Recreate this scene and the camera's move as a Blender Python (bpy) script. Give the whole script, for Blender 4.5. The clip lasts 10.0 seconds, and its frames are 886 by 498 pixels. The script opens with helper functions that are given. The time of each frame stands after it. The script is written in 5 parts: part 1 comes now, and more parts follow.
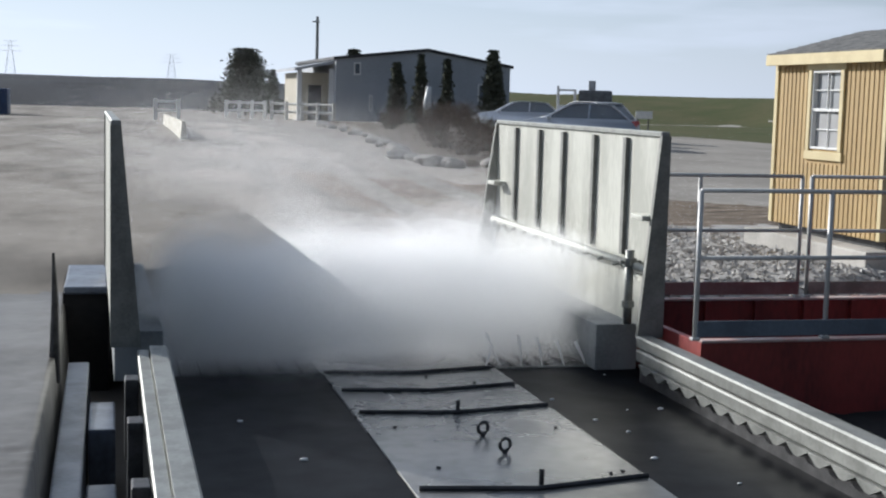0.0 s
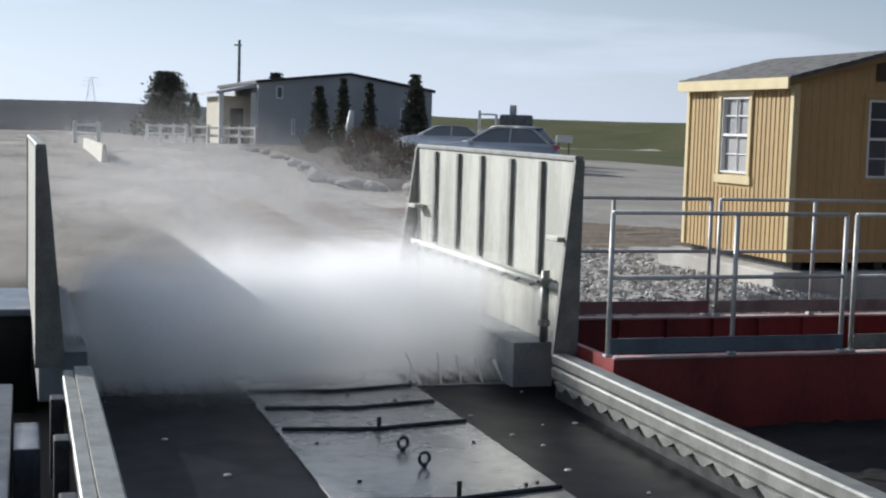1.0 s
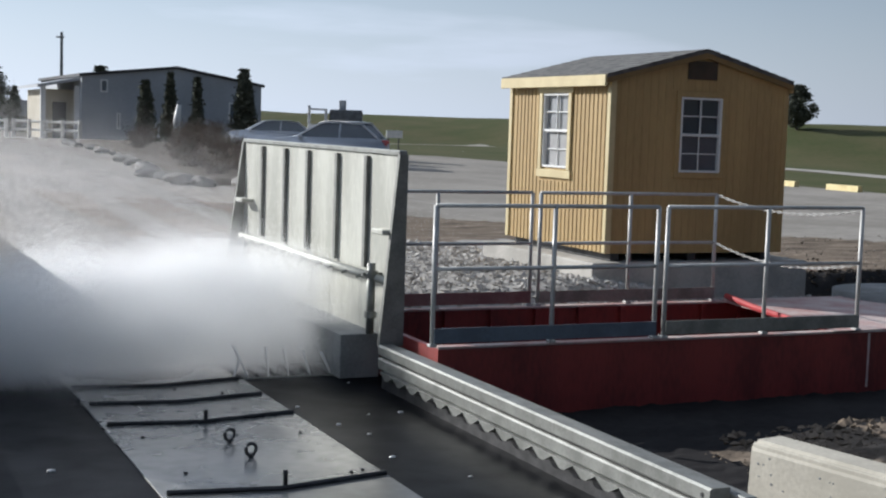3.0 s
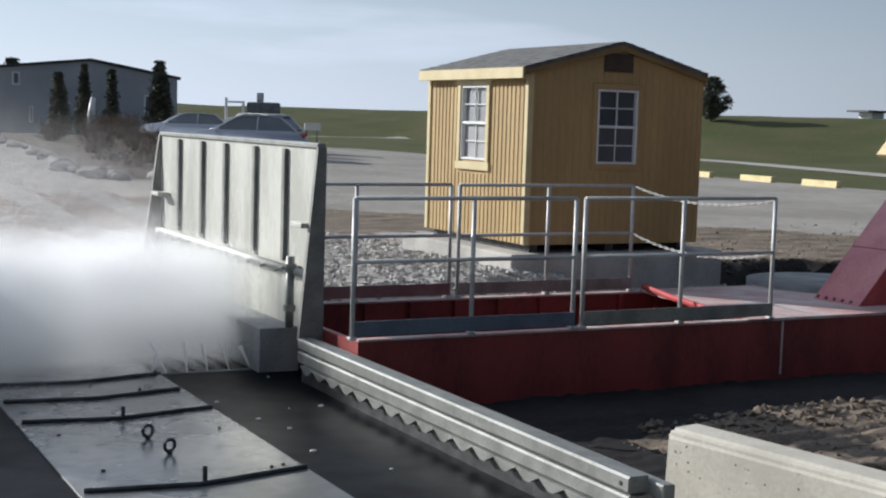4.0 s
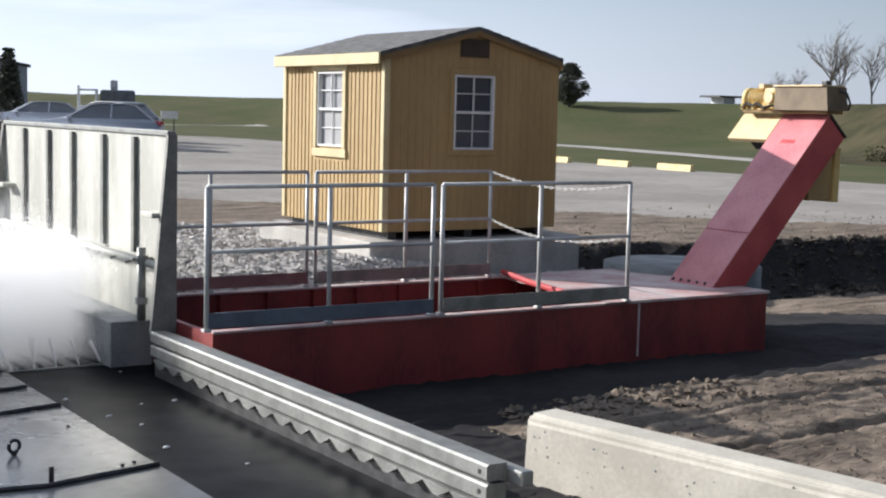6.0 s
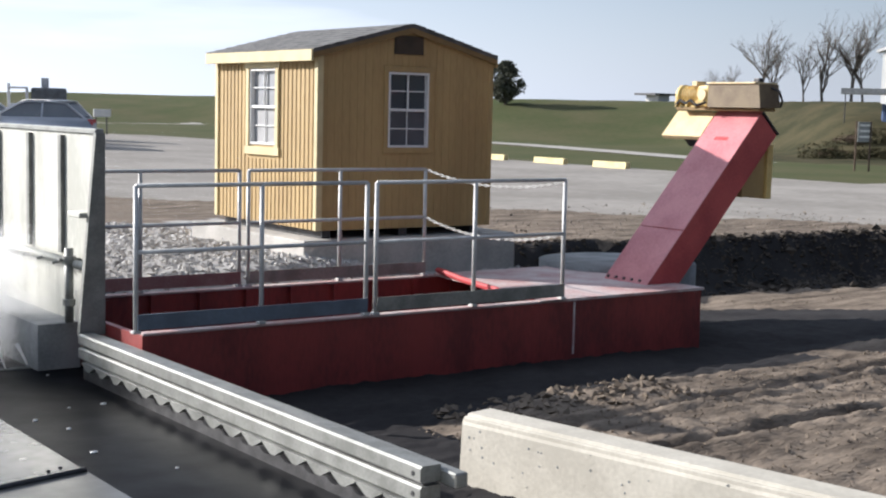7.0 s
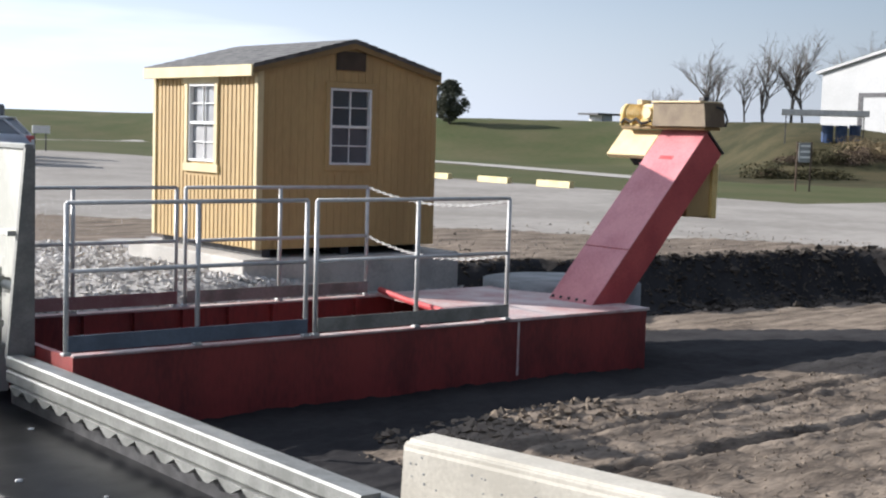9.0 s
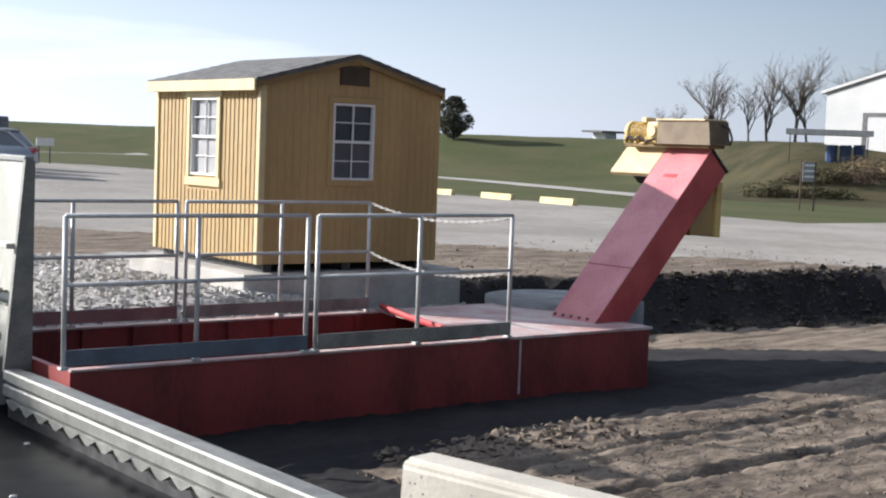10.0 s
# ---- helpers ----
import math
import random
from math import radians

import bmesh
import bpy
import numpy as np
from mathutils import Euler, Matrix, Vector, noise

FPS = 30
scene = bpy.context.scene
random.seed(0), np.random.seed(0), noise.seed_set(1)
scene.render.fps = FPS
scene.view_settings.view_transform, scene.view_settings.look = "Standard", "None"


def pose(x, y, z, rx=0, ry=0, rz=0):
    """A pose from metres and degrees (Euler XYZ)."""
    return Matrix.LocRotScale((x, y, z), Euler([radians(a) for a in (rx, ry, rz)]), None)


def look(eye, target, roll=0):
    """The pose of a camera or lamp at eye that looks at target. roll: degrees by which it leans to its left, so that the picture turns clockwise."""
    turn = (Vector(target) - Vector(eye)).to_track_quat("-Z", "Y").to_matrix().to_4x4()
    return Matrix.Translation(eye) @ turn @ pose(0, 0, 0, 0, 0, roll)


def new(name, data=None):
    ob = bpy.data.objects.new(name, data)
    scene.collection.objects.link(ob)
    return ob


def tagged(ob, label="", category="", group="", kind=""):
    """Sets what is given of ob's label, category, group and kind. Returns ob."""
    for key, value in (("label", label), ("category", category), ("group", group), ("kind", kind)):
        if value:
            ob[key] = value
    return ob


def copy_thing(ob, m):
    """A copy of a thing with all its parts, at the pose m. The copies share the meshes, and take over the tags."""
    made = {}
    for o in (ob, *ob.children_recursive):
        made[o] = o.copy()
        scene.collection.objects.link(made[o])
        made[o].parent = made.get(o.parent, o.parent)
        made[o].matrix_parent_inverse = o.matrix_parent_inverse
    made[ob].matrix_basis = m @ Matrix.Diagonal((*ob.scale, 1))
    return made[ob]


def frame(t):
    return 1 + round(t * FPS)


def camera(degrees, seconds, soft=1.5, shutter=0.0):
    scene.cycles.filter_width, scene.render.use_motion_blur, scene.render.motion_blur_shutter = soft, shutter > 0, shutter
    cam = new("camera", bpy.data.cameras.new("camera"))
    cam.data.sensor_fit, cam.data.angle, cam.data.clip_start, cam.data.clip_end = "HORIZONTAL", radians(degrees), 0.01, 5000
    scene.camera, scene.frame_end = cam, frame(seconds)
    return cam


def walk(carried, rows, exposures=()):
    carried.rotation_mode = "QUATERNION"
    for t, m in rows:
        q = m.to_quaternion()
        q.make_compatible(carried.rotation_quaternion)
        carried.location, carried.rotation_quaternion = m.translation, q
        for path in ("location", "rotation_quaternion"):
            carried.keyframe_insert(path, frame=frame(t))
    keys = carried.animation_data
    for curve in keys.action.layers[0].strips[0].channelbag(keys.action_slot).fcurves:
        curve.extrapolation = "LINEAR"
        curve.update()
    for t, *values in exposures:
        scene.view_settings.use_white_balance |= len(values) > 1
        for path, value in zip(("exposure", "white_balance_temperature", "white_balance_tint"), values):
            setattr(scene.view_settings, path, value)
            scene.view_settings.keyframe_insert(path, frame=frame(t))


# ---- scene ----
# the wash runs along +y, the sediment tank along +x
cam = camera(36.04, 10.0, soft=2.2)
# seconds, eye, (yaw, pitch, roll) in degrees
PATH = [
    (0, (0.016, 0.347, 1.620), (-13.95, -6.23, 1.53)),
    (0.5, (-0.016, 0.202, 1.622), (-15.30, -5.54, 1.60)),
    (1, (-0.033, 0.083, 1.629), (-17.17, -5.15, 1.67)),
    (1.5, (-0.034, 0.004, 1.628), (-18.93, -5.02, 1.77)),
    (2, (-0.040, -0.047, 1.629), (-20.71, -5.03, 1.86)),
    (2.5, (-0.046, -0.080, 1.626), (-22.49, -5.06, 1.89)),
    (4, (-0.045, -0.090, 1.629), (-27.67, -5.35, 1.74)),
    (4.5, (-0.036, -0.092, 1.628), (-29.22, -5.46, 1.64)),
    (5, (-0.019, -0.082, 1.629), (-30.69, -5.57, 1.59)),
    (5.5, (0.020, -0.037, 1.623), (-32.07, -5.66, 1.48)),
    (7, (0.130, 0.057, 1.618), (-36.11, -5.76, 1.35)),
    (7.5, (0.176, 0.112, 1.610), (-37.16, -5.71, 1.30)),
    (8, (0.208, 0.151, 1.610), (-37.88, -5.66, 1.27)),
    (8.5, (0.244, 0.196, 1.603), (-38.26, -5.40, 1.38)),
    (9, (0.277, 0.234, 1.602), (-38.46, -4.91, 1.69)),
    (9.5, (0.310, 0.268, 1.604), (-38.49, -4.43, 2.11)),
    (10, (0.333, 0.291, 1.601), (-38.31, -4.24, 2.20)),
]


def aim(eye, turn):
    yaw, pitch, roll = (radians(a) for a in turn)
    ahead = Vector((-math.sin(yaw) * math.cos(pitch), math.cos(yaw) * math.cos(pitch), math.sin(pitch)))
    return look(eye, Vector(eye) + ahead, math.degrees(roll))


# ---- world, sun, exposure ----
SUN_AZ, SUN_EL = 35.0, 22.3  # degrees to the left of +y, and above the ground
world = bpy.data.worlds.new("world")
scene.world = world
world.use_nodes = True
wn, wl = world.node_tree.nodes, world.node_tree.links
sky = wn.new("ShaderNodeTexSky")
sky.sky_type, sky.sun_disc = "NISHITA", False
sky.sun_elevation, sky.sun_rotation = radians(SUN_EL), radians(-SUN_AZ)
sky.air_density, sky.dust_density, sky.ozone_density = 1.0, 0.3, 3.0
geo = wn.new("ShaderNodeTexCoord")
stretch = wn.new("ShaderNodeMapping")
stretch.inputs["Scale"].default_value = (1.2, 1.2, 9.0)
wisps = wn.new("ShaderNodeTexNoise")
wisps.inputs["Scale"].default_value, wisps.inputs["Detail"].default_value = 1.6, 6
ramp = wn.new("ShaderNodeValToRGB")
ramp.color_ramp.elements[0].position, ramp.color_ramp.elements[1].position = 0.40, 0.63
ramp.color_ramp.elements[0].color, ramp.color_ramp.elements[1].color = (0.22, 0.22, 0.22, 1), (0.97, 0.96, 0.96, 1)
veil = wn.new("ShaderNodeMixRGB")
# thin high cloud scatters forward: it is brightest round the sun
glow = wn.new("ShaderNodeVectorMath")
glow.operation = "DOT_PRODUCT"
glow.inputs[1].default_value = (-math.sin(radians(SUN_AZ)) * 0.96, math.cos(radians(SUN_AZ)) * 0.96, 0.27)
fall = wn.new("ShaderNodeMapRange")
fall.inputs["From Min"].default_value, fall.inputs["From Max"].default_value = -0.5, 0.9
fall.inputs["To Min"].default_value, fall.inputs["To Max"].default_value = 0.04, 1.0
cloud = wn.new("ShaderNodeMixRGB")
cloud.blend_type, cloud.inputs["Fac"].default_value = "MULTIPLY", 1.0
cloud.inputs["Color1"].default_value = (14.6, 15.8, 17.6, 1)
wl.new(geo.outputs["Generated"], glow.inputs[0])
wl.new(glow.outputs["Value"], fall.inputs["Value"])
wl.new(fall.outputs["Result"], cloud.inputs["Color2"])
wl.new(cloud.outputs["Color"], veil.inputs["Color2"])
wl.new(geo.outputs["Generated"], stretch.inputs["Vector"])
wl.new(stretch.outputs["Vector"], wisps.inputs["Vector"])
wl.new(wisps.outputs["Fac"], ramp.inputs["Fac"])
# haze thickens towards the horizon
parts = wn.new("ShaderNodeSeparateXYZ")
low = wn.new("ShaderNodeMapRange")
low.inputs["From Min"].default_value, low.inputs["From Max"].default_value = 0.0, 0.17
low.inputs["To Min"].default_value, low.inputs["To Max"].default_value = 0.95, 0.2
thick = wn.new("ShaderNodeMath")
thick.operation = "MAXIMUM"
wl.new(geo.outputs["Generated"], parts.inputs[0])
wl.new(parts.outputs["Z"], low.inputs["Value"])
wl.new(low.outputs["Result"], thick.inputs[0])
wl.new(ramp.outputs["Color"], thick.inputs[1])
wl.new(thick.outputs["Value"], veil.inputs["Fac"])
wl.new(sky.outputs["Color"], veil.inputs["Color1"])
wl.new(veil.outputs["Color"], wn["Background"].inputs["Color"])
wn["Background"].inputs["Strength"].default_value = 0.053
sun = new("sun", bpy.data.lights.new("sun", "SUN"))
sun.data.energy, sun.data.angle, sun.data.color = 4.7, radians(0.6), (1.0, 0.94, 0.85)
az, el = radians(SUN_AZ), radians(SUN_EL)
sun.matrix_world = look((-20, 40, 20), Vector((-20, 40, 20)) - Vector((-math.sin(az) * math.cos(el), math.cos(az) * math.cos(el), math.sin(el))))


# the film brightens as the view leaves the bright sky
walk(cam, [(t, aim(eye, turn)) for t, eye, turn in PATH], [(0, 0.3, 6000, 10), (2.5, 0.25, 6000, 10), (4.2, 0.3, 6000, 10), (5.5, 0.6, 6080, 12), (7.2, 0.88, 6130, 13), (10, 0.93, 6130, 13)])


# ---- materials ----
def mat(name, colour, second=None, rough=0.6, metal=0.0, scale=6.0, fine=60.0, bump=0.15, amount=0.5, axis=(1, 1, 1), gloss=0.5):
    """A surface of two colours mixed by noise at two scales, with fine relief; scale is per metre."""
    m = bpy.data.materials.new(name)
    m.use_nodes = True
    n, l = m.node_tree.nodes, m.node_tree.links
    b = n["Principled BSDF"]
    second = second or tuple(c * 0.72 for c in colour)
    co = n.new("ShaderNodeTexCoord")
    mp = n.new("ShaderNodeMapping")
    mp.inputs["Scale"].default_value = axis
    l.new(co.outputs["Object"], mp.inputs["Vector"])
    big, small = n.new("ShaderNodeTexNoise"), n.new("ShaderNodeTexNoise")
    for t, sc in ((big, scale), (small, fine)):
        t.inputs["Scale"].default_value, t.inputs["Detail"].default_value = sc, 5
        l.new(mp.outputs["Vector"], t.inputs["Vector"])
    add = n.new("ShaderNodeMath")
    add.operation = "MULTIPLY_ADD"
    add.inputs[1].default_value = 0.45
    l.new(small.outputs["Fac"], add.inputs[0])
    l.new(big.outputs["Fac"], add.inputs[2])
    rp = n.new("ShaderNodeMapRange")
    rp.inputs["From Min"].default_value, rp.inputs["From Max"].default_value = 0.72 - 0.25 * amount, 0.72 + 0.3 * amount
    l.new(add.outputs["Value"], rp.inputs["Value"])
    mix = n.new("ShaderNodeMixRGB")
    mix.inputs["Color1"].default_value, mix.inputs["Color2"].default_value = (*colour, 1), (*second, 1)
    l.new(rp.outputs["Result"], mix.inputs["Fac"])
    l.new(mix.outputs["Color"], b.inputs["Base Color"])
    rr = n.new("ShaderNodeMapRange")
    rr.inputs["To Min"].default_value, rr.inputs["To Max"].default_value = max(0.03, rough - 0.1), min(1, rough + 0.12)
    l.new(big.outputs["Fac"], rr.inputs["Value"])
    l.new(rr.outputs["Result"], b.inputs["Roughness"])
    b.inputs["Metallic"].default_value = metal
    b.inputs["Specular IOR Level"].default_value = gloss
    bp = n.new("ShaderNodeBump")
    bp.inputs["Strength"].default_value, bp.inputs["Distance"].default_value = bump, 0.02
    l.new(add.outputs["Value"], bp.inputs["Height"])
    l.new(bp.outputs["Normal"], b.inputs["Normal"])
    return m


STEEL = mat("galvanised_steel", (0.30, 0.305, 0.285), (0.20, 0.205, 0.19), 0.48, 0.5, 5, 45, 0.08)
PANEL = mat("panel_steel", (0.55, 0.55, 0.49), (0.38, 0.38, 0.335), 0.5, 0.25, 3, 40, 0.08, axis=(1, 1, 0.25))
STILE = mat("panel_stile_steel", (0.24, 0.24, 0.22), (0.16, 0.16, 0.148), 0.55, 0.3, 5, 50, 0.1)
DARKSTEEL = mat("dark_steel", (0.075, 0.075, 0.078), (0.04, 0.04, 0.042), 0.5, 0.5, 8, 70, 0.15)
PLATE = mat("wet_steel_plate", (0.22, 0.22, 0.212), (0.12, 0.12, 0.115), 0.26, 0.3, 0.9, 9, 0.01)
MAT_RUBBER = mat("wet_black_deck", (0.005, 0.006, 0.008), (0.0035, 0.004, 0.0055), 0.42, 0.0, 3, 50, 0.1, gloss=0.05)
RED = mat("red_paint", (0.30, 0.042, 0.036), (0.16, 0.024, 0.022), 0.5, 0.0, 2.0, 30, 0.08, axis=(1, 1, 0.35))
REDTOP = mat("dusty_red_deck", (0.58, 0.49, 0.46), (0.46, 0.26, 0.24), 0.6, 0.0, 3.0, 35, 0.1)
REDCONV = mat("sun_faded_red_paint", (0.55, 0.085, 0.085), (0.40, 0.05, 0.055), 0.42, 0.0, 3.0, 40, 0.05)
# the lid is a paler, pinker red than the casing
LIDPAINT = mat("pale_red_lid", (0.64, 0.26, 0.265), (0.50, 0.17, 0.185), 0.38, 0.0, 2.2, 40, 0.05)
YELLOW = mat("machine_yellow", (0.70, 0.52, 0.19), (0.54, 0.38, 0.13), 0.5, 0.0, 5, 50, 0.08)
CREAM = mat("pale_yellow_cover", (0.80, 0.64, 0.37), (0.68, 0.52, 0.28), 0.5, 0.0, 4, 50, 0.05)
SIDING = mat("ochre_siding", (0.47, 0.325, 0.135), (0.385, 0.26, 0.108), 0.65, 0.0, 2.5, 40, 0.12, axis=(1, 1, 0.2))
TRIM = mat("cream_yellow_trim", (0.62, 0.52, 0.29), (0.55, 0.45, 0.245), 0.55, 0.0, 4, 40, 0.08)
SHINGLE = mat("grey_shingle", (0.15, 0.15, 0.145), (0.085, 0.085, 0.085), 0.9, 0.0, 8, 70, 0.4)
WHITE = mat("white_vinyl", (0.80, 0.80, 0.78), (0.70, 0.70, 0.68), 0.45, 0.0, 5, 50, 0.03)
CONCRETE = mat("pale_concrete", (0.58, 0.545, 0.46), (0.46, 0.43, 0.36), 0.85, 0.0, 2.5, 35, 0.25)
GREYBLOCK = mat("grey_concrete", (0.30, 0.31, 0.31), (0.20, 0.21, 0.21), 0.85, 0.0, 3, 35, 0.2)
DIRT = mat("trodden_dirt", (0.275, 0.225, 0.175), (0.085, 0.069, 0.056), 0.95, 0.0, 3.2, 34, 1.0, 0.75, axis=(0.4, 1.6, 1), gloss=0.05)
# wet mud round the tank; also paints the shade of the strip and bank
MUDSHADE = mat("dark_mud_and_shade", (0.048, 0.046, 0.046), (0.026, 0.025, 0.026), 0.9, 0.0, 1.2, 12, 1.0, 0.8, gloss=0.05)
GRAVEL = mat("gravel_bed", (0.50, 0.485, 0.46), (0.22, 0.21, 0.20), 0.9, 0.0, 9, 26, 1.0, 0.9, gloss=0.05)
LOT = mat("gravel_lot", (0.345, 0.322, 0.29), (0.255, 0.238, 0.212), 0.95, 0.0, 0.25, 4, 0.3, gloss=0.05)
ROADDIRT = mat("dusty_road", (0.35, 0.322, 0.285), (0.125, 0.114, 0.10), 0.95, 0.0, 0.32, 1.6, 0.12, 0.8, axis=(1, 0.4, 1), gloss=0.05)
WETDIRT = mat("wet_trodden_dirt", (0.16, 0.148, 0.132), (0.07, 0.065, 0.058), 0.45, 0.0, 0.9, 9, 0.25, 0.8, gloss=0.4)
GRASS = mat("winter_grass", (0.066, 0.082, 0.034), (0.115, 0.105, 0.058), 0.95, 0.0, 0.2, 2.6, 0.6, 0.9, gloss=0.05)
DRYGRASS = mat("dry_grass", (0.078, 0.068, 0.038), (0.045, 0.046, 0.025), 0.95, 0.0, 0.5, 5, 0.6, gloss=0.05)
PATHMAT = mat("pale_road", (0.44, 0.42, 0.38), (0.36, 0.34, 0.31), 0.9, 0.0, 0.4, 6, 0.2, gloss=0.05)
NEEDLE = mat("conifer_needles", (0.12, 0.125, 0.095), (0.075, 0.08, 0.06), 0.95, 0.0, 4, 20, 0.3, gloss=0.05)
SHRUB = mat("dry_shrub", (0.14, 0.105, 0.08), (0.085, 0.064, 0.05), 0.95, 0.0, 4, 20, 0.3, gloss=0.03)
BARK = mat("grey_bark", (0.14, 0.12, 0.10), (0.09, 0.078, 0.065), 0.95, 0.0, 6, 40, 0.4)
CLAD = mat("grey_metal_cladding", (0.44, 0.46, 0.49), (0.37, 0.385, 0.41), 0.6, 0.1, 0.4, 8, 0.1)
WHITECLAD = mat("white_metal_cladding", (0.43, 0.435, 0.43), (0.37, 0.375, 0.37), 0.55, 0.0, 0.4, 8, 0.05)
SILVER = mat("silver_car_paint", (0.72, 0.75, 0.80), (0.64, 0.67, 0.72), 0.32, 0.5, 1, 20, 0.0)
WHITEPAINT = mat("white_vehicle_paint", (0.78, 0.78, 0.78), (0.70, 0.70, 0.70), 0.35, 0.0, 1, 20, 0.0)
TYRE = mat("black_tyre", (0.02, 0.02, 0.02), (0.03, 0.03, 0.03), 0.85, 0.0, 10, 60, 0.2)
BLUE = mat("blue_plastic", (0.035, 0.075, 0.18), (0.025, 0.05, 0.12), 0.5, 0.0, 4, 30, 0.05)
# the blue of skylit shade and sky reflection is painted into this concrete
SKYSHADE = mat("skylit_shade_concrete", (0.13, 0.155, 0.20), (0.07, 0.08, 0.105), 0.4, 0.0, 3, 25, 0.2)
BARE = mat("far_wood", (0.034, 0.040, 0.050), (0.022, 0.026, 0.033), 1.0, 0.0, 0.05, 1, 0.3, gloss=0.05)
CURB = mat("yellow_parking_stop", (0.76, 0.64, 0.33), (0.62, 0.50, 0.25), 0.75, 0.0, 3, 20, 0.2)
BLACK = mat("black_rubber", (0.02, 0.02, 0.022), (0.03, 0.03, 0.03), 0.7, 0.0, 8, 60, 0.1)


def glass(name, tint):
    m = bpy.data.materials.new(name)
    m.use_nodes = True
    b = m.node_tree.nodes["Principled BSDF"]
    b.inputs["Base Color"].default_value = (*tint, 1)
    b.inputs["Roughness"].default_value, b.inputs["IOR"].default_value = 0.04, 1.5
    b.inputs["Transmission Weight"].default_value = 0.35
    return m


BROWNTRIM = mat("brown_trim", (0.26, 0.165, 0.06), (0.20, 0.13, 0.05), 0.65, 0.0, 3, 40, 0.1)
GLASS = glass("window_glass", (0.10, 0.115, 0.135))
DARKGLASS = glass("tinted_car_glass", (0.22, 0.25, 0.29))


def droplet_material():
    m = bpy.data.materials.new("water_droplets")
    m.use_nodes = True
    n, l = m.node_tree.nodes, m.node_tree.links
    n.remove(n["Principled BSDF"])
    thru, face, clear, mix, out = (n.new("ShaderNodeBsdfTranslucent"), n.new("ShaderNodeBsdfDiffuse"), n.new("ShaderNodeBsdfTransparent"),
                                   n.new("ShaderNodeMixShader"), n["Material Output"])
    both = n.new("ShaderNodeMixShader")
    thru.inputs["Color"].default_value = face.inputs["Color"].default_value = (0.985, 0.988, 0.99, 1)
    both.inputs["Fac"].default_value = 0.12
    l.new(thru.outputs[0], both.inputs[1])
    l.new(face.outputs[0], both.inputs[2])
    mix.inputs["Fac"].default_value = 0.95
    l.new(clear.outputs[0], mix.inputs[1])
    l.new(both.outputs[0], mix.inputs[2])
    l.new(mix.outputs[0], out.inputs["Surface"])
    return m


DROPS = droplet_material()

# ---- building helpers ----
ORIGIN = {}


def thing(name, base, label, category, group="", kind="", turn=0.0):
    ob = new(name)
    ob.empty_display_size = 0.1
    ob.matrix_basis = pose(*base, 0, 0, turn)
    ORIGIN[ob.name] = ob.matrix_basis.inverted()
    return tagged(ob, label, category, group, kind)


def mesh_of(bm, material, name, smooth=False):
    me = bpy.data.meshes.new(name)
    bm.to_mesh(me)
    bm.free()
    for m in material if isinstance(material, (list, tuple)) else (material,):
        me.materials.append(m)
    if smooth:
        me.polygons.foreach_set("use_smooth", [True] * len(me.polygons))
    return me


def part(name, bm, material, parent, label="", smooth=False):
    """One mesh under a thing or a part; bm is in world coordinates."""
    bm.transform(ORIGIN[parent.name])
    ob = new(name, mesh_of(bm, material, name, smooth))
    ob.parent = parent
    ORIGIN[ob.name] = ORIGIN[parent.name]
    return tagged(ob, label)


def single(name, bm, material, base, label, category, group="", kind="", smooth=False):
    """A thing that is one mesh; bm is in world coordinates."""
    bm.transform(Matrix.Translation(-Vector(base)))
    ob = new(name, mesh_of(bm, material, name, smooth))
    ob.location = base
    ORIGIN[ob.name] = Matrix.Translation(-Vector(base))
    return tagged(ob, label, category, group, kind)


def box(a, b, bevel=0.0, bm=None, m=None):
    """A box between two corners, with bevelled edges, moved by m."""
    own = bmesh.new()
    a, b = Vector(a), Vector(b)
    bmesh.ops.create_cube(own, size=1, matrix=Matrix.Translation((a + b) / 2) @ Matrix.Diagonal((*[abs(c) for c in (b - a)], 1)))
    if bevel:
        bmesh.ops.bevel(own, geom=own.edges[:], offset=bevel, segments=1 if bevel < 0.01 else 2, affect="EDGES", profile=0.6)
    if m:
        own.transform(m)
    return join(bm, own)


def join(bm, other):
    if bm is None:
        return other
    me = bpy.data.meshes.new("scratch")
    other.to_mesh(me)
    other.free()
    bm.from_mesh(me)
    bpy.data.meshes.remove(me)
    return bm


def tube(points, radius, sides=8, bm=None, end=None):
    """A round bar along points, tapering to the radius end."""
    bm = bm or bmesh.new()
    points = [Vector(p) for p in points]
    rings = []
    for i, p in enumerate(points):
        way = (points[min(i + 1, len(points) - 1)] - points[max(i - 1, 0)]).normalized()
        side = way.cross(Vector((0.31, 0.17, 0.93)) if abs(way.z) < 0.9 else Vector((0.9, 0.3, 0.1))).normalized()
        up = side.cross(way)
        r = radius + ((end if end is not None else radius) - radius) * i / max(1, len(points) - 1)
        rings.append([bm.verts.new(p + r * (math.cos(k * math.tau / sides) * side + math.sin(k * math.tau / sides) * up)) for k in range(sides)])
    for r0, r1 in zip(rings, rings[1:]):
        for k in range(sides):
            bm.faces.new((r0[k], r0[(k + 1) % sides], r1[(k + 1) % sides], r1[k]))
    bm.faces.new(rings[0][::-1])
    bm.faces.new(rings[-1])
    return bm


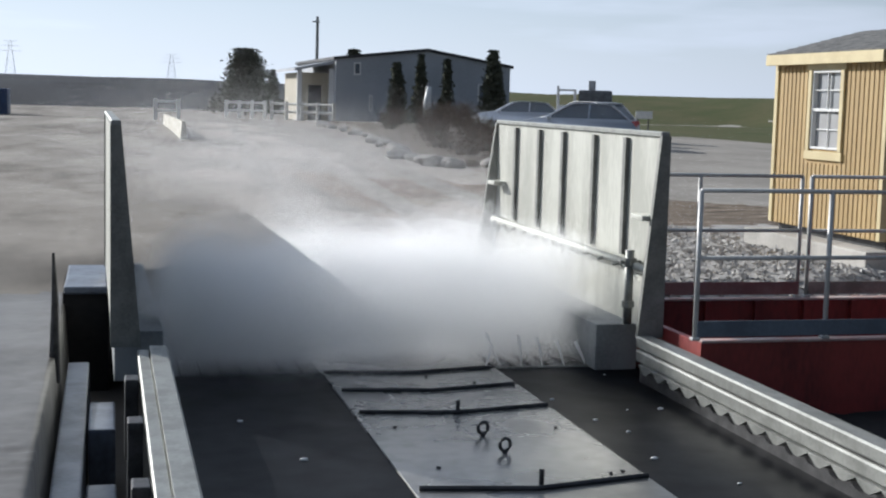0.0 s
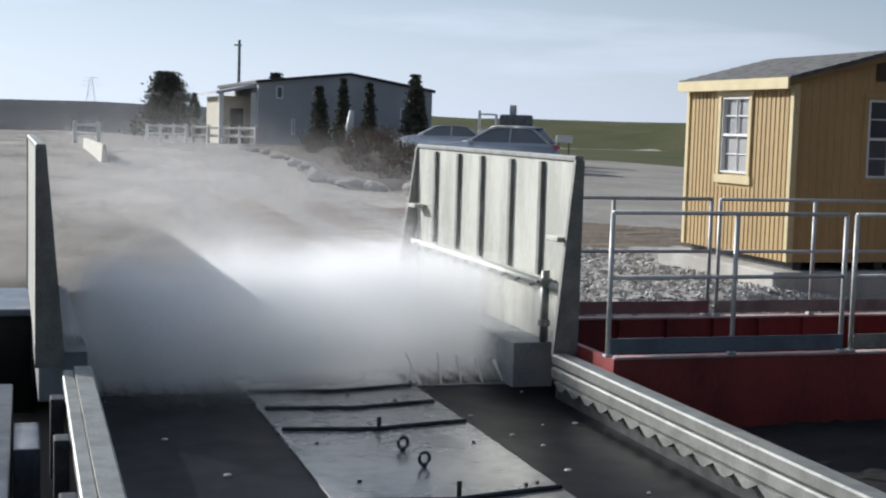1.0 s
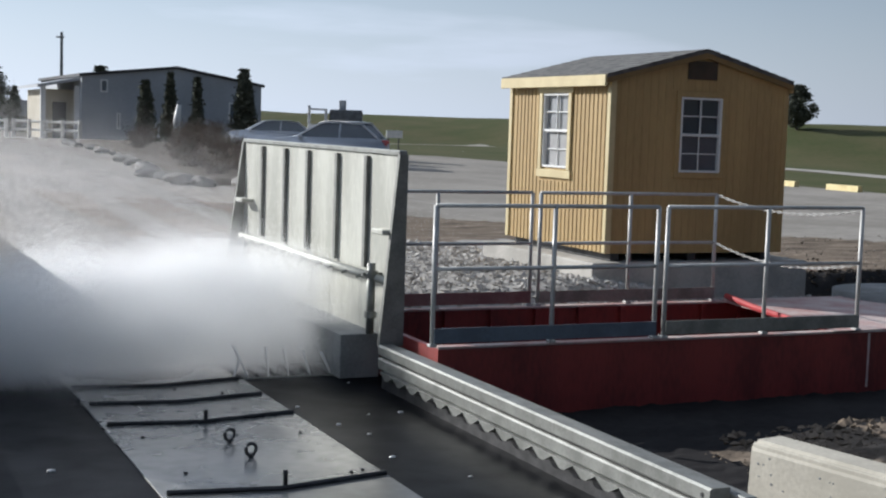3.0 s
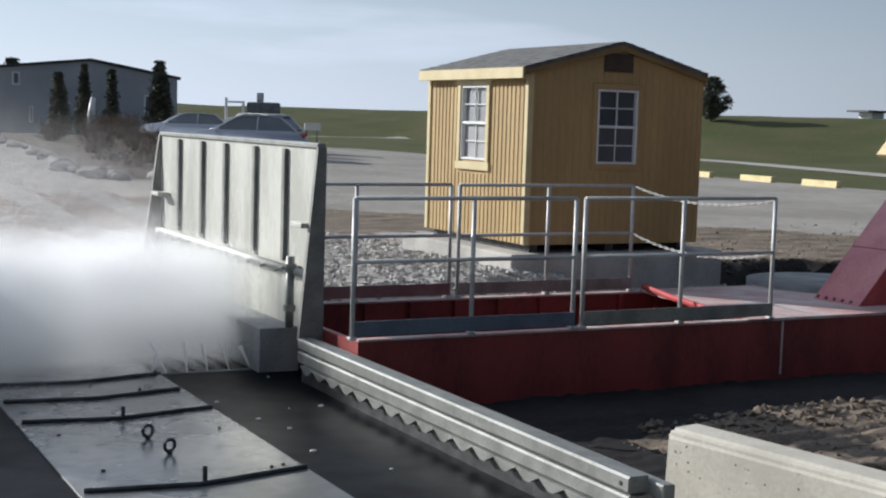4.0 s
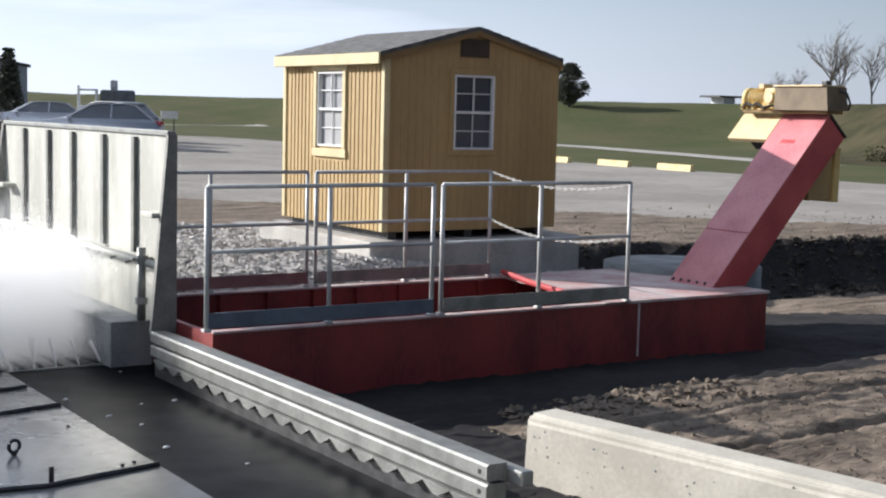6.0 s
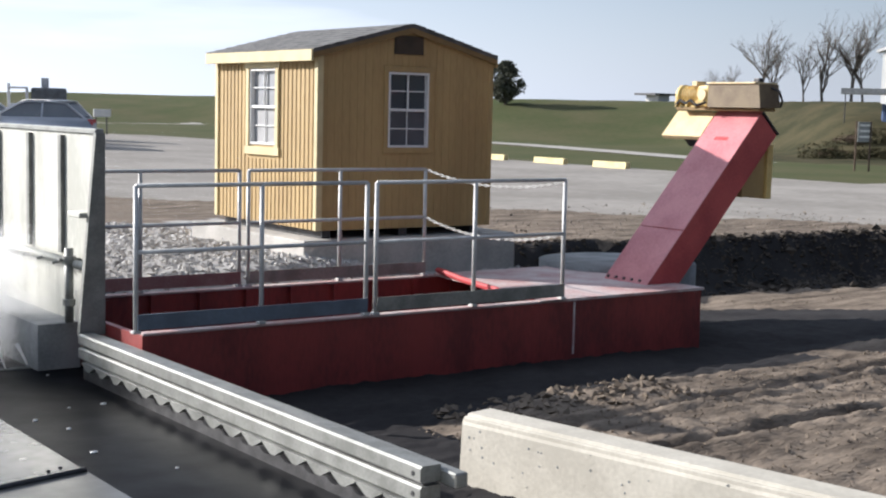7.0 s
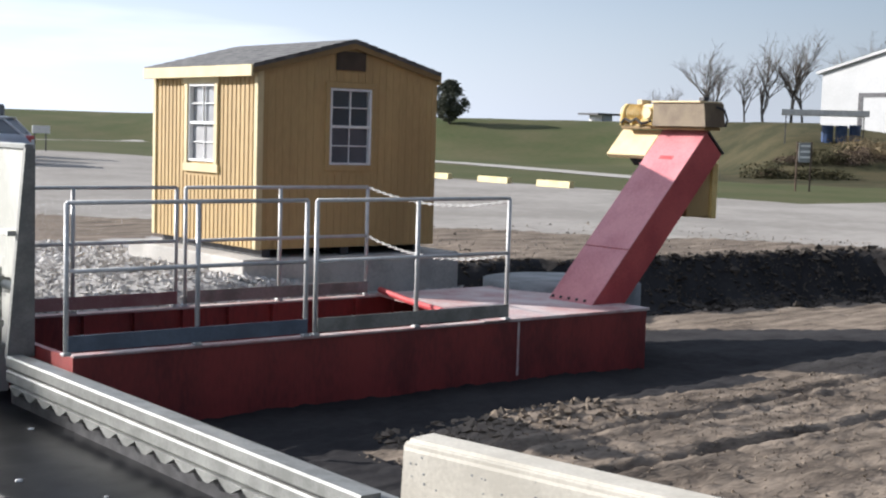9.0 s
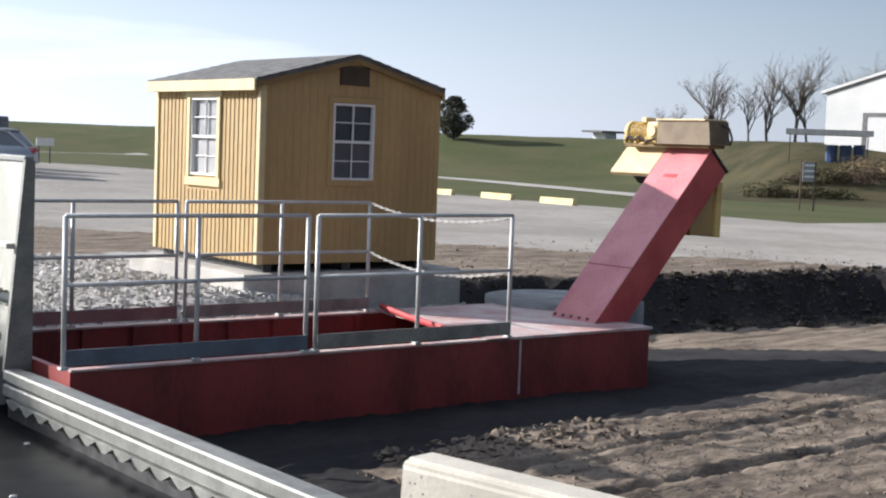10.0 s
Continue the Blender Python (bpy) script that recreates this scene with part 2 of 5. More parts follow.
def prism(profile, axis, a, b, bm=None, m=None):
    """A closed profile of (u, v) drawn out along an axis from a to b: axis x takes (y, z), y takes (x, z), z takes (x, y)."""
    own = bmesh.new()
    place = {"x": lambda u, v, w: (w, u, v), "y": lambda u, v, w: (u, w, v), "z": lambda u, v, w: (u, v, w)}[axis]
    r0, r1 = ([own.verts.new(place(u, v, w)) for u, v in profile] for w in (a, b))
    own.faces.new(r0[::-1])
    own.faces.new(r1)
    for k in range(len(profile)):
        j = (k + 1) % len(profile)
        own.faces.new((r0[k], r0[j], r1[j], r1[k]))
    bmesh.ops.recalc_face_normals(own, faces=own.faces[:])
    if m:
        own.transform(m)
    return join(bm, own)


def ring(centre, radius, thick, m=None, bm=None):
    pts = [Vector((radius * math.cos(k * math.tau / 14), 0, radius * math.sin(k * math.tau / 14))) for k in range(15)]
    own = tube([Vector(centre) + (m.to_3x3() @ p if m else p) for p in pts], thick, 6)
    return join(bm, own)


# ---- ground ----
def step(a, b, v):
    t = min(1, max(0, (v - a) / (b - a)))
    return t * t * (3 - 2 * t)


RUTS = ((6.73, 0.08, 0.055), (6.50, 0.085, 0.02), (5.92, 0.055, 0.06))


def height(x, y):
    n = noise.noise((x * 0.45, y * 0.45, 0.3)) * 0.03 + noise.noise((x * 1.7, y * 1.7, 5.1)) * 0.012 + noise.noise((x * 2.6, y * 6.6, 9.0)) * 0.010 + noise.noise((x * 8, y * 12, 3.0)) * 0.02
    near = step(40, 15, math.hypot(x, y))
    side = x / max(1, y)
    z = -0.12 + 0.4 * step(22, 60, y) * step(36, 14, x)
    # dug-out ground round the tank, with a cut bank on its far side
    bank = 13.6 - 0.1 * (x - 14) + 0.45 * noise.noise((x * 0.8, 1, 1)) + 0.2 * noise.noise((x * 2.7, y * 2, 4))
    if x > 9.7:
        dug = step(bank + 0.35, bank - 0.4, y) * step(40, 24, x) * max(step(9.74, 9.95, x), step(11.3, 11.1, y))
        z += dug * (-0.42 - 0.26 * step(8.5, 12.5, y))
        z += dug * 0.16 * step(11.8, 13.6, y) * noise.noise((x * 2.1, y * 2.1, 2.0))
    else:
        z -= 0.42 * step(4.0, 4.3, x) * step(11.1, 11.0, y)
    # gravel heaped up to the shed slab
    z += 0.24 * step(11.08, 11.75, y) * step(20, 15, y) * step(4.5, 6.6, x) * step(8.9, 6.9, x)
    # churned ground beside the concrete block
    heap = step(8.1, 7.4, y - 0.10 * (x - 7)) * step(5.2, 6.2, x)
    z += heap * 0.11
    rough = near * (1 if (x > 4 and y < 12) or x > 10 else 0.25)
    z += n * (0.35 + 1.1 * rough)
    # wheel ruts pressed into the heap
    for at, slope, deep in RUTS:
        d = y - at - slope * (x - 6.1) - 0.05 * noise.noise((x * 0.9, at, 0))
        if abs(d) < 0.5 and y < 8:
            z += heap * deep * (0.4 * math.exp(-((abs(d) - 0.11) / 0.05) ** 2) - math.exp(-(d / 0.045) ** 2)) * (0.75 + 0.6 * noise.noise((x * 1.3, at, 3)))
    if heap > 0.1 or (x > 10.2 and y < 30):
        z += 0.006 * near * math.sin((y * 1.0 + 0.18 * x) * 6.5 + 5 * noise.noise((x * 0.4, y * 0.4, 2))) * max(0, noise.noise((x * 0.3, y * 0.8, 7)) + 0.35)
    # lower ground beside the trench, the trench, and the pit below the wash
    z -= 0.18 * step(-4, -1.5, x) * step(1, -0.2, x) * step(15, 13.5, y)
    if -0.32 < x < 4.15 and 4.6 < y < 14.2:
        z = -1.1
    # grass bank and far rises
    away = x * 0.74 + y * 0.67
    start = 84 + 42 * step(0.78, 0.48, side) - 22 * step(1.05, 1.32, side)
    z += 2.9 * step(start, start + 20, away) * step(0.12, 0.25, side) + 0.3 * noise.noise((x * 0.03, y * 0.03, 3)) * step(70, 100, away)
    z += 2.7 * step(130, 165, y) * step(0.28, 0.16, side) + 2.0 * step(230, 330, y) * step(0.45, 0.2, side)
    return z


def zone(x, y):
    side = x / max(1, y)
    wob = noise.noise((x * 0.2, y * 0.2, 0)) * 1.5
    away = x * 0.74 + y * 0.67
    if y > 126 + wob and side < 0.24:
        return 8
    if side > 1.12 and away > 58 + 2 * wob:
        return 6
    if (x > 32.5 + 0.3 * wob and y > 24) or (y > 74 + wob and x > 24) or (y > 100 and side > 0.12):
        return 5
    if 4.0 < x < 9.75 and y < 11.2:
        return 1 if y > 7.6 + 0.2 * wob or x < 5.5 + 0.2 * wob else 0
    # shaded strip right of the tank, painted as a dark ground band
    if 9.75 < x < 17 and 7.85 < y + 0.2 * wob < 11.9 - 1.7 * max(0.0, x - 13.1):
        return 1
    if x > 9.75 and away < 23.5 + wob:
        # shade of the cut bank's face is put into its ground colour
        return 1 if -0.75 < y - (13.6 - 0.1 * (x - 14)) < 0.35 and x < 30 else 0
    if 4 < x < 9.9 and 11 <= y < 19.5 + wob:
        return 2
    if x >= 4 and away < 24 + wob:
        return 0
    if side < 0.36 + 0.02 * wob:
        return 4 if x > -0.2 or y > 13.5 + wob else 9
    return 3


def spread(stops):
    out = []
    for a, b, s in stops:
        out += list(np.arange(a, b, s))
    return out


gx = spread(((-420, -60, 40), (-60, -12, 6), (-12, -3, 0.8), (-3, -0.6, 0.3), (-0.6, 0.3, 0.05), (0.3, 4.2, 0.3), (4.2, 5.4, 0.09), (5.4, 12, 0.06), (12, 14, 0.09), (14, 24, 0.2), (24, 60, 1.6), (60, 130, 4), (130, 500, 25)))
gy = spread(((-120, -12, 12), (-12, 2, 1.0), (2, 4.6, 0.2), (4.6, 8, 0.045), (8, 14.5, 0.10), (14.5, 26, 0.25), (26, 60, 1.6), (60, 130, 4), (130, 700, 25)))
cell = [[(x, y, height(x, y)) for x in gx] for y in gy]
verts = [v for row in cell for v in row]
faces, slots = [], []
for j in range(len(gy) - 1):
    for i in range(len(gx) - 1):
        k = j * len(gx) + i
        faces.append((k, k + 1, k + 1 + len(gx), k + len(gx)))
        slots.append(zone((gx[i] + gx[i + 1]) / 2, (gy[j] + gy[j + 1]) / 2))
me = bpy.data.meshes.new("ground")
me.from_pydata(verts, [], faces)
for m in (DIRT, MUDSHADE, GRAVEL, LOT, ROADDIRT, GRASS, DRYGRASS, PATHMAT, BARE, WETDIRT):
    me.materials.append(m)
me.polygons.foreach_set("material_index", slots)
me.polygons.foreach_set("use_smooth", [True] * len(me.polygons))
tagged(new("ground", me), "churned brown dirt, gravel, a dusty lot and grass", "ground", kind="structure")



def strip(name, points, wide, material, label):
    bm = bmesh.new()
    rows = []
    for i in range(len(points) - 1):
        a, b = Vector(points[i]), Vector(points[i + 1])
        n = max(2, int((b - a).length / 2))
        for k in range(n + (i == len(points) - 2)):
            p = a.lerp(b, k / n)
            d = (b - a).normalized()
            o = Vector((d.y, -d.x)) * wide / 2
            rows.append([bm.verts.new((*(p + o * f), height(*(p + o * f)) + 0.03)) for f in (-1, -0.3, 0.3, 1)])
    for r0, r1 in zip(rows, rows[1:]):
        for k in range(3):
            bm.faces.new((r0[k], r0[k + 1], r1[k + 1], r1[k]))
    single(name, bm, material, (*points[0], height(*points[0])), label, "path", kind="structure")


strip("path", [(41.8, 36.6), (43.5, 42), (49.6, 62.7), (57, 92), (63, 118)], 2.4, PATHMAT, "pale gravel path along the foot of the grass bank")
strip("path_far", [(14, 112), (40, 120), (64, 124)], 4.0, PATHMAT, "pale gravel path along the foot of the grass bank")



def stones(name, seed, count, place, low, high, material, label):
    rng = np.random.default_rng(seed)
    v, f = [], []
    unit = np.array([(1, 0, 0), (-1, 0, 0), (0, 1, 0), (0, -1, 0), (0, 0, 1), (0, 0, -1)], float)
    tri = ((0, 2, 4), (2, 1, 4), (1, 3, 4), (3, 0, 4), (2, 0, 5), (1, 2, 5), (3, 1, 5), (0, 3, 5))
    while len(v) < count * 6:
        x, y = place(rng)
        r = rng.uniform(low, high) * (1 if rng.random() < 0.9 else 1.6)
        p = unit * r * rng.uniform(0.55, 1.25, (6, 3)) * (1, 1, 0.7) + rng.normal(0, 0.25 * r, (6, 3))
        k = len(v)
        v += (p + (x, y, height(x, y) + r * 0.25)).tolist()
        f += [tuple(k + i for i in t) for t in tri]
    me = bpy.data.meshes.new(name)
    me.from_pydata(v, [], f)
    me.materials.append(material)
    return tagged(new(name, me), label, "stones", kind="stuff")


PEBBLE = mat("pale_pebble", (0.60, 0.58, 0.55), (0.30, 0.285, 0.265), 0.9, 0.0, 5, 30, 0.3, 0.9)
CLOD = mat("dry_clod", (0.26, 0.21, 0.16), (0.14, 0.115, 0.09), 0.95, 0.0, 4, 30, 0.4, 0.9, gloss=0.05)


def gravel_bed(rng):
    return (rng.uniform(4.3, 8.0), rng.uniform(11.12, 17.5)) if rng.random() < 0.8 else (rng.uniform(6.9, 9.7), rng.uniform(11.08, 11.84))


def churned(rng):
    q = rng.random()
    if q < 0.55:
        return rng.uniform(5.3, 12), rng.uniform(4.0, 7.5)
    if q < 0.8:
        return rng.uniform(10.4, 20), rng.uniform(11.5, 14.6)
    return rng.uniform(5.6, 12), rng.uniform(6.0, 7.5)


stones("gravel_stones", 3, 9000, gravel_bed, 0.014, 0.034, PEBBLE, "loose pale gravel behind the sediment tank")
stones("dirt_clods", 4, 4600, churned, 0.005, 0.013, CLOD, "dry clods strewn over the churned dirt")



# clods of the cut bank, darker than those on the heap
BANKCLOD = mat("dark_clod", (0.11, 0.095, 0.08), (0.04, 0.035, 0.03), 0.95, 0.0, 4, 20, 0.5, 0.9, gloss=0.05)


def bank_face(rng):
    x = rng.uniform(10.8, 19)
    return x, 13.6 - 0.1 * (x - 14) + rng.uniform(-0.75, 0.35)


stones("heap_rubble", 8, 280, lambda rng: (rng.uniform(5.6, 7.6), rng.uniform(6.9, 7.75)), 0.012, 0.04, CLOD, "broken dry lumps along the edge of the churned dirt")
stones("bank_rubble", 12, 900, lambda rng: ((x := rng.uniform(14.8, 20)), 13.6 - 0.1 * (x - 14) + rng.uniform(-0.9, 0.5)), 0.012, 0.06, BANKCLOD, "broken rubble on the end of the cut bank")
STREWN = mat("dusty_stone", (0.34, 0.30, 0.25), (0.20, 0.17, 0.14), 0.95, 0.0, 5, 30, 0.3, 0.9, gloss=0.05)
stones("strewn_stones", 13, 900, lambda rng: (rng.uniform(9.9, 21), 14.1 + 5.5 * rng.random() ** 1.6), 0.008, 0.024, STREWN, "small pale stones strewn over the trodden dirt")
stones("bank_clods", 5, 2600, bank_face, 0.008, 0.034, BANKCLOD, "broken clods in the cut bank")
TRACK = mat("packed_tyre_track", (0.30, 0.28, 0.25), (0.17, 0.157, 0.14), 0.95, 0.0, 0.5, 2, 0.1, 0.9, gloss=0.05)
for d in (0.0, 1.9, 3.4):
    strip("tyre_track", [(2.0 + d, 15), (2.7 + d, 21), (3.4 + d, 33), (4.6 + 0.8 * d, 50), (6.0 + 0.6 * d, 70), (5.0 + 0.5 * d, 95)], 0.45 + 0.06 * abs(d), TRACK, "darker packed tyre track along the dusty road")


# ---- the wheel wash ----
DECK = -0.42
wash = thing("wheel_wash", (2.2, 5.4, DECK - 0.3), "steel wheel wash with wet black decks and grey centre plate", "wheel wash")
part("frame", box((0.3, 5.35, -0.72), (4.1, 14.2, DECK - 0.03)), DARKSTEEL, wash, "dark steel underframe")
part("deck", box((0.46, 5.4, DECK - 0.03), (1.58, 10.25, DECK), 0.006), MAT_RUBBER, wash, "wet black ribbed deck")
part("deck", box((2.9, 5.4, DECK - 0.03), (4.12, 10.25, DECK), 0.006), MAT_RUBBER, wash, "wet black ribbed deck")
part("centre_plate", box((1.565, 5.4, DECK - 0.03), (2.91, 10.22, DECK + 0.012), 0.004), PLATE, wash, "wet grey steel plate")
for y0, l, r in ((10.12, 1.57, 2.87), (9.5, 1.6, 2.87), (8.82, 1.6, 2.9), (7.06, 1.6, 2.9), (6.2, 1.6, 2.9)):
    bar = tube([(l, y0 + 0.04, DECK + 0.022), (2.22, y0 - 0.05, DECK + 0.022), (r, y0 + 0.1, DECK + 0.022)], 0.016, 6)
    part("weld_bar", bar, DARKSTEEL, wash, "dark chevron weld bar")
for x, y in ((2.24, 8.78), (2.27, 7.1)):
    part("pin", tube([(x, y, DECK), (x, y, DECK + 0.10)], 0.014, 8), DARKSTEEL, wash, "upright dark lifting pin")
for x, y in ((2.24, 8.17), (2.26, 7.76)):
    b = ring((x, y, DECK + 0.065), 0.036, 0.011, Matrix.Rotation(0.3, 3, "Z"))
    part("eyebolt", tube([(x, y, DECK), (x, y, DECK + 0.035)], 0.016, 8, b), DARKSTEEL, wash, "dark lifting eyebolt")
for x, y in ((1.75, 8.45), (2.75, 8.3), (2.72, 7.25), (2.8, 7.28), (1.8, 7.5), (2.3, 9.95), (2.6, 9.7)):
    part("bolt", tube([(x, y, DECK), (x, y, DECK + 0.025)], 0.012, 6), DARKSTEEL, wash)
for x in np.linspace(0.55, 4.0, 24):
    if 1.5 < x < 2.95:
        continue
    part("grate_bar", box((x - 0.012, 10.27, DECK - 0.06), (x + 0.012, 14.1, DECK), 0.003), DARKSTEEL, wash, "wet dark grating bar")
part("grate_edge", box((2.92, 10.25, DECK - 0.02), (4.1, 10.285, DECK + 0.012), 0.004), STEEL, wash)
part("centre_plate", box((1.565, 10.3, DECK - 0.05), (2.91, 14.2, DECK - 0.01), 0.004), PLATE, wash, "wet grey steel plate")


def side_rail(name, x, y0, y1, out, label):
    """A ribbed double-beam steel kerb rail; out is +1 where its back is at greater x."""
    top = -0.08
    rail = thing(name, (x, y0, DECK), label, "kerb rail", "kerb rails of the wheel wash")
    for z1, z0 in ((top, top - 0.085), (top - 0.10, top - 0.19)):
        prof = [(x, z1 - 0.012), (x + out * 0.012, z1), (x + out * 0.12, z1), (x + out * 0.12, z0), (x + out * 0.012, z0), (x, z0 + 0.012)]
        part("beam", prism(prof, "y", y0, y1), STEEL, rail)
    part("web", box((x + out * 0.03, y0 + 0.02, DECK), (x + out * 0.10, y1 - 0.02, top - 0.02)), DARKSTEEL, rail)
    part("back_flange", box((x + out * 0.122, y0 - 0.12, top - 0.10), (x + out * 0.20, y1, top - 0.025), 0.008), STEEL, rail)
    for z in (top - 0.045, top - 0.145):
        part("bolt_hole", tube([(x - out * 0.003, y0 + 0.06, z), (x + out * 0.01, y0 + 0.06, z)], 0.014, 8), BLACK, rail)
    teeth = bmesh.new()
    n = int((y1 - y0 - 0.06) / 0.25)
    for k in range(n):
        a = y0 + 0.04 + k * 0.25
        prism([(a, top - 0.192), (a + 0.245, top - 0.192), (a + 0.245, top - 0.20), (a + 0.15, top - 0.248), (a + 0.10, top - 0.248), (a, top - 0.20)], "x", x - out * 0.025, x + out * 0.03, teeth)
    part("corrugated_edge", teeth, STEEL, rail, "toothed corrugated lower edge")
    return rail


side_rail("kerb_rail", 3.83, 5.27, 9.68, 1, "galvanised double-beam kerb rail beside the wash deck")
left = side_rail("kerb_rail", 0.415, 5.9, 9.62, -1, "galvanised double-beam kerb rail beside the wash deck")
for y in (6.3, 7.5, 8.6):
    part("bracket", box((0.12, y, -0.6), (0.202, y + 0.16, -0.10), 0.01), DARKSTEEL, left, "dark upright bracket")


def splash_panel(name, x, inward, label):
    """A tapering splash wall; inward is the sign of x towards the wash."""
    y0, y1, top, low = 9.7, 14.1, 1.42, -0.08
    base = x + inward * 0.18
    p = thing(name, (x, y0, low), label, "splash panel", "splash panels of the wheel wash")
    prof = [(x, low), (x + inward * 0.04, low), (x + inward * 0.04, top - 0.03), (x, top - 0.03)]
    part("sheet", prism(prof, "y", y0 + 0.03, y1 - 0.03), PANEL, p, "pale galvanised sheet")
    part("top_cap", box((x - inward * 0.01, y0, top - 0.03), (x + inward * 0.06, y1, top + 0.012), 0.008), STEEL, p)
    for y, d in ((y0, -0.02), (y1, 0.02)):
        wide = 0.0 if y == y0 else 0.06
        end = [(x - inward * 0.012, low - 0.02), (base + inward * (0.012 + wide), low - 0.02), (x + inward * 0.06, top - 0.02), (x - inward * 0.012, top - 0.02)]
        part("end_plate", prism(end, "y", y - 0.015, y + 0.03), STILE, p, "dark steel end plate")
    for y in (10.4, 11.12, 11.92, 12.61, 13.37):
        def at(z, lift):
            return x + inward * (0.04 + lift)
        st = [(at(0.45, 0.0), 0.45), (at(0.45, 0.035), 0.45), (at(top - 0.05, 0.035), top - 0.05), (at(top - 0.05, 0.0), top - 0.05)]
        part("stile", prism(st, "y", y - 0.03, y + 0.03), STILE, p, "dark channel stile")
    part("spray_pipe", tube([(at(0.40, 0.05), y0 + 0.1, 0.40), (at(0.40, 0.05), y1 - 0.1, 0.40)], 0.035, 10), PANEL, p, "pale spray pipe", True)
    for y in np.arange(10.3, 13.9, 0.35):
        part("nozzle", tube([(at(0.40, 0.05), y, 0.40), (at(0.40, 0.13), y, 0.38)], 0.016, 8, None, 0.01), STEEL, p)
    part("ledge", box((x + inward * 0.02, 10.1, DECK), (x + inward * 0.36, 14.05, -0.06), 0.01), GREYBLOCK, p, "grey boxed ledge")
    return p


splash_panel("splash_panel", 4.03, -1, "pale galvanised splash panel with dark stiles on a grey ledge")
left_wall = splash_panel("splash_panel", 0.05, 1, "pale galvanised splash panel with dark stiles on a grey ledge")
left_wall.matrix_basis = pose(0.05, 9.7, -0.08, 0, 0, 0.6)
pipe = thing("standpipe", (3.90, 10.05, -0.05), "grey steel standpipe with a valve beside the splash panel", "pipe")
part("pipe", tube([(3.90, 10.05, -0.05), (3.90, 10.05, 0.52)], 0.035, 10), STEEL, pipe, "", True)
part("collar", tube([(3.90, 10.05, 0.40), (3.90, 10.05, 0.46)], 0.055, 10), STEEL, pipe)
part("collar", tube([(3.90, 10.05, 0.08), (3.90, 10.05, 0.13)], 0.05, 10), STEEL, pipe)
part("handle", tube([(3.82, 10.05, 0.43), (3.99, 10.05, 0.43)], 0.014, 8), STEEL, pipe)
latch = thing("latch_bar", (3.93, 9.75, 0.78), "short pale latch bar bolted to the splash panel", "latch")
part("bar", box((3.86, 9.735, 0.77), (3.985, 9.98, 0.81), 0.006), PANEL, latch)
copy_thing(latch, pose(3.93, 13.75, 0.78))

# trench beside the wash, with slabs
TRENCHSLAB = "concrete slab coloured as in blue skylit shade, in the dark trench beside the wash"
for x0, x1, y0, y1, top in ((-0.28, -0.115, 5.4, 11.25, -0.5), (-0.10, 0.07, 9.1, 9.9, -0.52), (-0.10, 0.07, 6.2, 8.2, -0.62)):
    single("concrete_slab", box((x0, y0, -1.08), (x1, y1, top), 0.015), SKYSHADE, (x0, y0, -1.08), TRENCHSLAB, "slab", "slabs in the trench")
single("concrete_slab", box((-0.36, 12.88, -0.20), (0.03, 14.5, -0.13), 0.02), SKYSHADE, (-0.15, 12.9, -0.2), "concrete slab coloured as in blue skylit shade, at the end of the trench", "slab")
# dark block below the end slab
single("trench_end", box((-0.37, 12.95, -1.1), (0.03, 14.4, -0.2)), MUDSHADE, (-0.15, 12.9, -1.1), "dark block at the end of the trench", "trench", kind="structure")
stake = thing("stake", (-0.26, 10.5, -0.5), "dark leaning stake at the trench edge", "stake")
part("stake", tube([(-0.36, 10.5, -0.5), (-0.35, 10.5, 0.1), (-0.36, 10.5, 0.45)], 0.045, 7, None, 0.01), DARKSTEEL, stake)

# ---- the sediment tank ----
tank = thing("sediment_tank", (6.8, 10.0, -0.6), "red painted steel sediment tank, open on top, dusty", "tank")
TX0, TX1, TY0, TY1 = 4.05, 9.74, 9.03, 11.03
part("front_wall", box((TX0, TY0, -0.62), (TX1, TY0 + 0.05, -0.02)), RED, tank)
part("back_wall", box((TX0, TY1 - 0.05, -0.62), (TX1, TY1, -0.02)), RED, tank)
part("end_wall", box((TX1 - 0.05, TY0 + 0.051, -0.62), (TX1, TY1 - 0.051, -0.021)), RED, tank)
part("end_wall", box((TX0, TY0 + 0.051, -0.62), (TX0 + 0.05, TY1 - 0.051, -0.021)), RED, tank)
part("floor", box((TX0 + 0.05, TY0 + 0.05, -0.60), (TX1 - 0.05, TY1 - 0.05, -0.56)), RED, tank)
part("front_rim", box((TX0, TY0 - 0.02, -0.019), (8.0, TY0 + 0.08, 0.0), 0.004), REDTOP, tank, "dusty worn red rim")
part("back_rim", box((TX0, TY1 - 0.08, -0.019), (8.0, TY1 + 0.02, 0.0), 0.004), REDTOP, tank, "dusty worn red rim")
for x in np.arange(4.5, 9.7, 0.46):
    part("rib", box((x, TY0 + 0.05, -0.55), (x + 0.05, TY0 + 0.10, -0.022)), RED, tank)
    part("rib", box((x, TY1 - 0.10, -0.55), (x + 0.05, TY1 - 0.05, -0.022)), RED, tank)
part("weld_seam", box((8.12, TY0 - 0.006, -0.5), (8.14, TY0 + 0.01, -0.03)), REDTOP, tank, "pale vertical weld seam")
part("cover_plate", prism([(7.72, TY0 - 0.02), (TX1 + 0.02, TY0 - 0.02), (TX1 + 0.02, TY1 + 0.02), (8.05, TY1 + 0.02)], "z", -0.018, 0.006), REDTOP, tank, "dusty pink worn cover plate")
